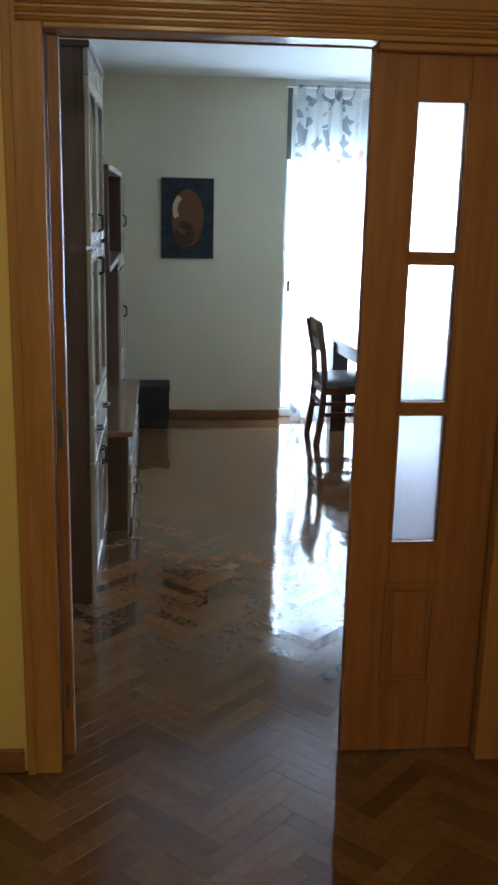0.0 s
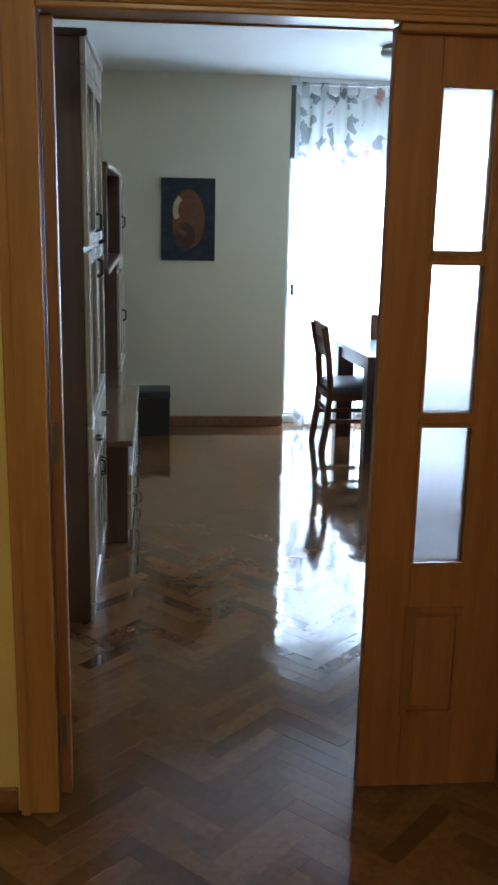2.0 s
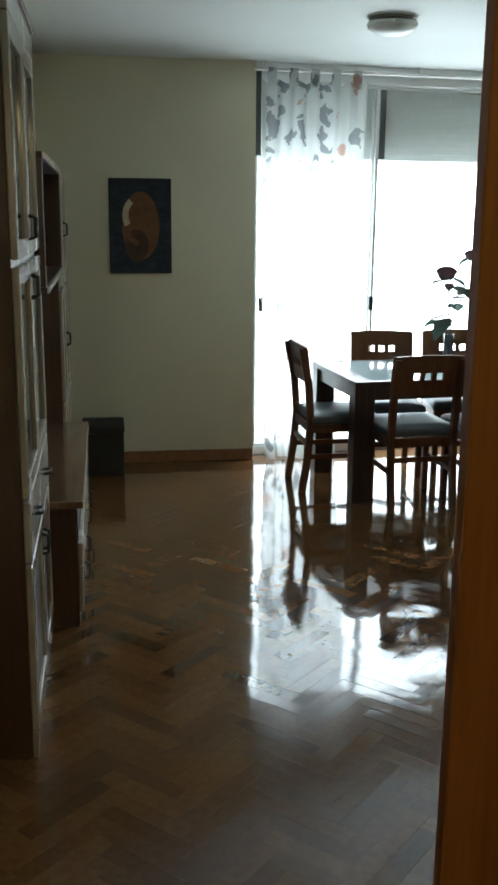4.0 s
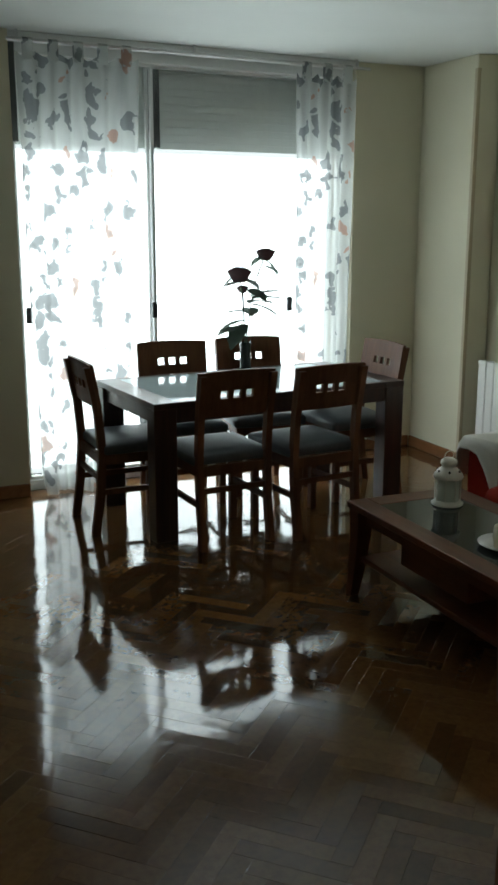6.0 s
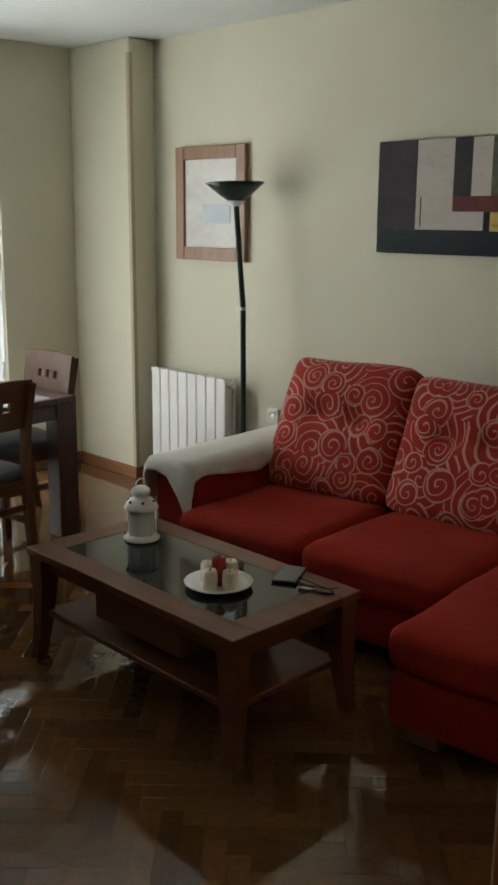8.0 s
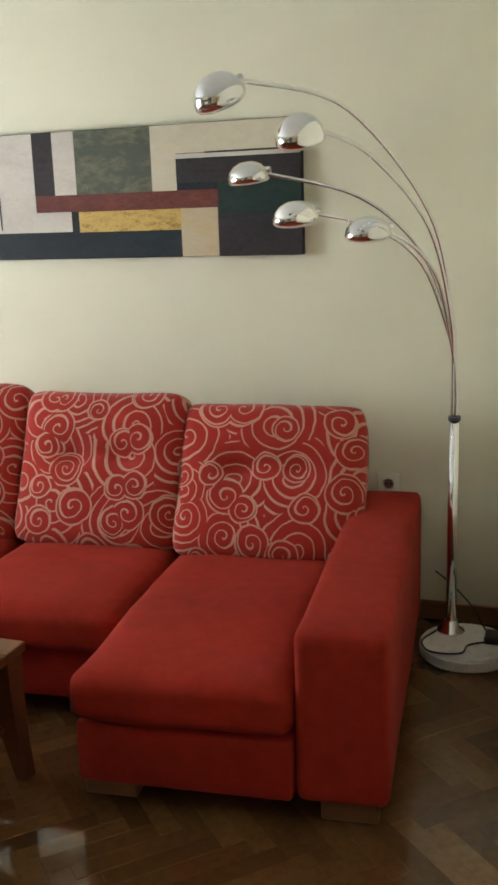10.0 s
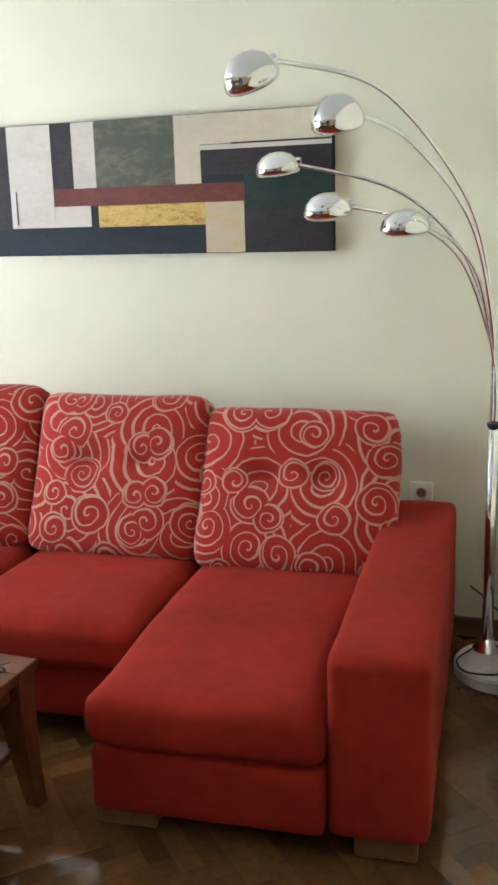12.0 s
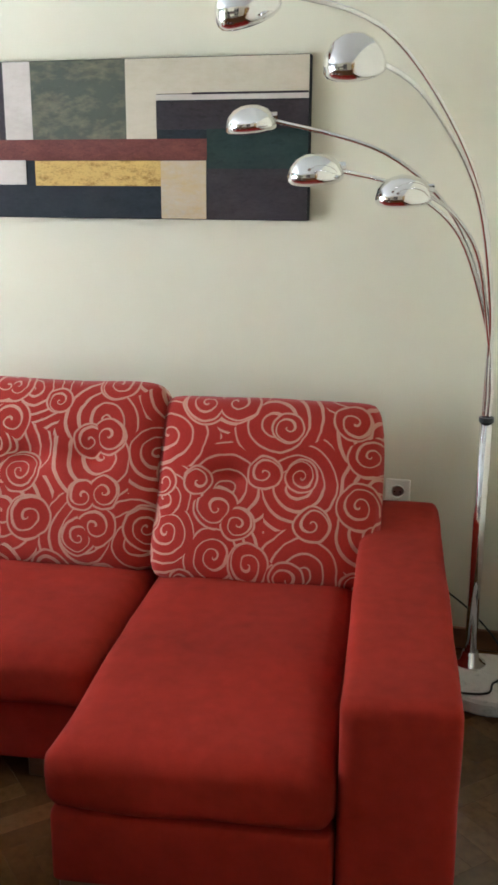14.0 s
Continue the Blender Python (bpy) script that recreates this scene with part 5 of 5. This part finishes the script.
PATCHES = ((5.4831, 1.4953, AY1 - 0.004, AZ1 - 0.004, P_AUB), (5.2909, 1.4982, 5.4782, AZ1 - 0.004, P_CREAM), (5.2022, 1.6393, 5.287, AZ1 - 0.004, P_AUB), (5.1056, 1.6393, 5.1973, AZ1 - 0.004, P_CREAM), (4.7833, 1.6393, 5.1007, AZ1 - 0.004, P_OLIVE),
           (4.6818, 1.6393, 4.7784, AZ1 - 0.004, P_CREAM2), (4.1969, 1.7727, 4.6799, AZ1 - 0.004, P_CREAM2), (4.1969, 1.7533, 4.6799, 1.7669, P_CREAM), (4.1969, 1.6664, 4.6779, 1.7466, P_AUB), (4.5172, 1.5746, 5.285, 1.6354, P_BURG), (5.1352, 1.4982, 5.287, 1.5717, P_CREAM),
           (4.67, 1.4953, 5.0987, 1.5697, P_GOLD), (4.5202, 1.3949, 4.6661, 1.5697, P_BEIGE), (4.1969, 1.5485, 4.5143, 1.6644, P_GREEN), (4.1969, 1.3949, 4.5153, 1.5456, P_AUB))
for y0, z0, y1, z1, mt in PATCHES:
    part_w("painted_block", box(AX - 0.0022, y0 - 0.0018, z0 - 0.0018, AX - 0.0002, y1 + 0.0018, z1 + 0.0018), mt, art)
part_w("painted_line", box(AX - 0.0042, 5.4506, 1.5098, AX - 0.0027, 5.4555, 1.6354), P_AUB, art)
part_w("painted_line", box(AX - 0.0042, 4.1969, 1.7669, AX - 0.0022, 4.5616, 1.7731), P_AUB, art)

# ---- arc floor lamp ----
LX, LY = 3.86, 3.615
arc = thing("arc_floor_lamp", pose(LX, LY, 0), "chrome arc floor lamp with five domed shades", "lamp")
bm = lathe([(0, 0), (0.155, 0), (0.162, 0.008), (0.162, 0.038), (0.155, 0.047), (0, 0.048)], 40)
bmesh.ops.translate(bm, vec=(-0.075, -0.062, 0), verts=bm.verts)
part("base", bm, M_MARBLE, arc, "round white marble base", False)
part("foot_flange", lathe([(0, 0.048), (0.05, 0.048), (0.05, 0.054), (0.03, 0.062), (0.024, 0.09), (0, 0.09)]), M_CHROME, arc, smooth=True)
part("pole", tube([(0, 0, 0.05), (0, 0, 0.832)], 0.019, 18), M_CHROME, arc, smooth=True)
part("collar", tube([(0, 0, 0.828), (0, 0, 0.842)], 0.022, 18), M_BLACK, arc, "black rubber collar")
HEADS = [((3.105, 4.155, 1.852), -22, 1.2), ((3.075, 3.925, 1.735), -10, 1.15), ((3.83, 4.325, 1.668), -5, 1.05), ((3.606, 4.095, 1.528), -4, 1.05), ((3.63, 3.865, 1.474), -3, 1.05)]
MIDS = [[(3.83, 3.625, 1.20), (3.72, 3.69, 1.53), (3.43, 3.88, 1.825), (3.18, 4.08, 1.885)],
        [(3.82, 3.625, 1.17), (3.67, 3.68, 1.48), (3.36, 3.80, 1.69), (3.145, 3.905, 1.752)],
        [(3.855, 3.635, 1.15), (3.855, 3.74, 1.41), (3.84, 3.94, 1.585), (3.83, 4.25, 1.672)],
        [(3.85, 3.63, 1.10), (3.80, 3.72, 1.36), (3.70, 3.86, 1.485), (3.63, 4.03, 1.533)],
        [(3.845, 3.625, 1.08), (3.80, 3.665, 1.30), (3.73, 3.73, 1.415), (3.655, 3.80, 1.47)]]
for i, ((hc, tilt, tall_k), mids) in enumerate(zip(HEADS, MIDS)):
    a = 2 * math.pi * i / 5
    root = (LX + 0.009 * math.cos(a), LY + 0.009 * math.sin(a), 0.835)
    inner = Vector(hc) + (Vector(mids[-1]) - Vector(hc)) * 0.5
    path = smooth_path([root, (root[0], root[1], 0.95)] + mids + [tuple(inner)], 7)
    part_w("arm", tube(path, 0.0065, 8), M_CHROME, arc, smooth=True)
    d = Vector(mids[-1]) - Vector(hc)
    yaw = math.degrees(math.atan2(d.y, d.x))
    dome = lathe([(0.0, 0.048), (0.022, 0.045), (0.042, 0.034), (0.056, 0.016), (0.0615, -0.004), (0.061, -0.016), (0.055, -0.024), (0.04, -0.030), (0.02, -0.033), (0, -0.034)], 32)
    sh = part("shade", dome, M_CHROME, arc, "polished chrome dome shade", True, at=arc.matrix_basis.inverted() @ Matrix.Translation(hc) @ pose(0, 0, 0, 0, 0, yaw) @ pose(0, 0, 0, 0, tilt, 0) @ Matrix.Diagonal((1.22, 1, tall_k, 1)))
    part("shade_neck", tube([(0.045, 0, 0.012), (0.066, 0, 0.012)], 0.011, 10), M_CHROME, sh)
cable = thing("power_cable", pose(3.8, 3.5, 0.05), "black power cable with foot dimmer on the lamp base", "cable")
part_w("cord", tube(smooth_path([(3.84, 3.66, 0.055), (3.74, 3.70, 0.053), (3.66, 3.66, 0.053), (3.67, 3.56, 0.053), (3.74, 3.54, 0.054), (3.78, 3.48, 0.056)], 7), 0.0035, 6), M_BLACK, cable, smooth=True)
part_w("cord", tube(smooth_path([(3.84, 3.47, 0.056), (3.90, 3.50, 0.054), (3.97, 3.55, 0.10), (4.02, 3.63, 0.16), (4.05, 3.70, 0.2)], 7), 0.0035, 6), M_BLACK, cable, smooth=True)
part_w("dimmer", box(3.77, 3.43, 0.0485, 3.85, 3.49, 0.076, 0.006, 2), M_BLACK, cable, "black foot dimmer")

# hall ceiling lamp behind the walker
hl_ = thing("hall_ceiling_lamp", pose(0.40, 0.5, TOP), "lit warm round hall ceiling lamp", "lamp")
part("mount", lathe([(0, 0), (0.16, 0), (0.165, -0.03), (0, -0.03)]), M_WHITE, hl_)
part("diffuser", lathe([(0.155, -0.03), (0.15, -0.06), (0.1, -0.09), (0, -0.1)]), M_HALLGLOW, hl_, smooth=True)

# ---- parquet, laid in herringbone ----
bmw = box(HX0 - 0.15, HY0 - 0.15, -0.09, HX1 + 0.15, DOOR0 + 0.05, -0.012)
box(LEFT - 0.2, DOOR0 + 0.05, -0.09, RIGHT + 0.2, FAR_R + 0.3, -0.012, bm=bmw)
structure("floor", bmw, M_SUB, "glossy oak herringbone parquet floor", "floor")
floor_ob = bpy.data.objects["floor"]
PL, PW = 0.30, 0.06
rng = random.Random(11)


def block_verts():
    L, W, h, c = PL / 2 - 0.0001, PW / 2 - 0.0001, -0.012, 0.0006
    vs = [(sx * L, sy * W, h) for sx, sy in ((-1, -1), (1, -1), (1, 1), (-1, 1))]
    vs += [(sx * L, sy * W, -0.0003) for sx, sy in ((-1, -1), (1, -1), (1, 1), (-1, 1))]
    vs += [(sx * (L - c), sy * (W - c), 0.0) for sx, sy in ((-1, -1), (1, -1), (1, 1), (-1, 1))]
    fs = [(8, 9, 10, 11)]
    for k in range(4):
        n = (k + 1) % 4
        fs += [(k, n, 4 + n, 4 + k), (4 + k, 4 + n, 8 + n, 8 + k)]
    return vs, fs


BV, BF = block_verts()
block_mesh = bpy.data.meshes.new("parquet_block")
block_mesh.from_pydata(BV, [], BF)
block_mesh.materials.append(M_PARQ)
far_v, far_f, made = [], [], 0
turn45 = Matrix.Rotation(radians(45), 4, "Z")
for k in range(-24, 25):
    for r in range(-110, 111):
        for kind in (0, 1):
            u, v = r * PW + k * PL, r * PW - k * PL
            cu, cv, ang = (u + PL / 2, v + PW / 2, 0) if kind == 0 else (u + PL + PW / 2, v + PW - PL / 2, 90)
            p = turn45 @ Vector((cu, cv, 0)) + Vector((1.3, 3.2, 0))
            hall = HX0 - 0.1 < p.x < HX1 + 0.1 and HY0 - 0.1 < p.y < DOOR0 + 0.05
            room = LEFT - 0.1 < p.x < RIGHT + 0.1 and DOOR0 + 0.05 <= p.y < FAR_R + 0.16
            if not (hall or room):
                continue
            m = pose(p.x, p.y, -0.0002 * rng.random(), rng.gauss(0, 0.24), rng.gauss(0, 0.10), 45 + ang)
            if 0.05 < p.x < 1.75 and 3.05 < p.y < 6.0 and made < 300:
                ob = new("parquet_block", block_mesh)
                ob.parent = floor_ob
                ob.matrix_basis = m
                made += 1
            else:
                base = len(far_v)
                far_v += [tuple(m @ Vector(q)) for q in BV]
                far_f += [tuple(base + i for i in q) for q in BF]
far_mesh = bpy.data.meshes.new("parquet_rest")
far_mesh.from_pydata(far_v, [], far_f)
far_mesh.materials.append(M_PARQ_FAR)
rest = new("parquet_rest", far_mesh)
rest.parent = floor_ob
tagged(rest, kind="stuff")
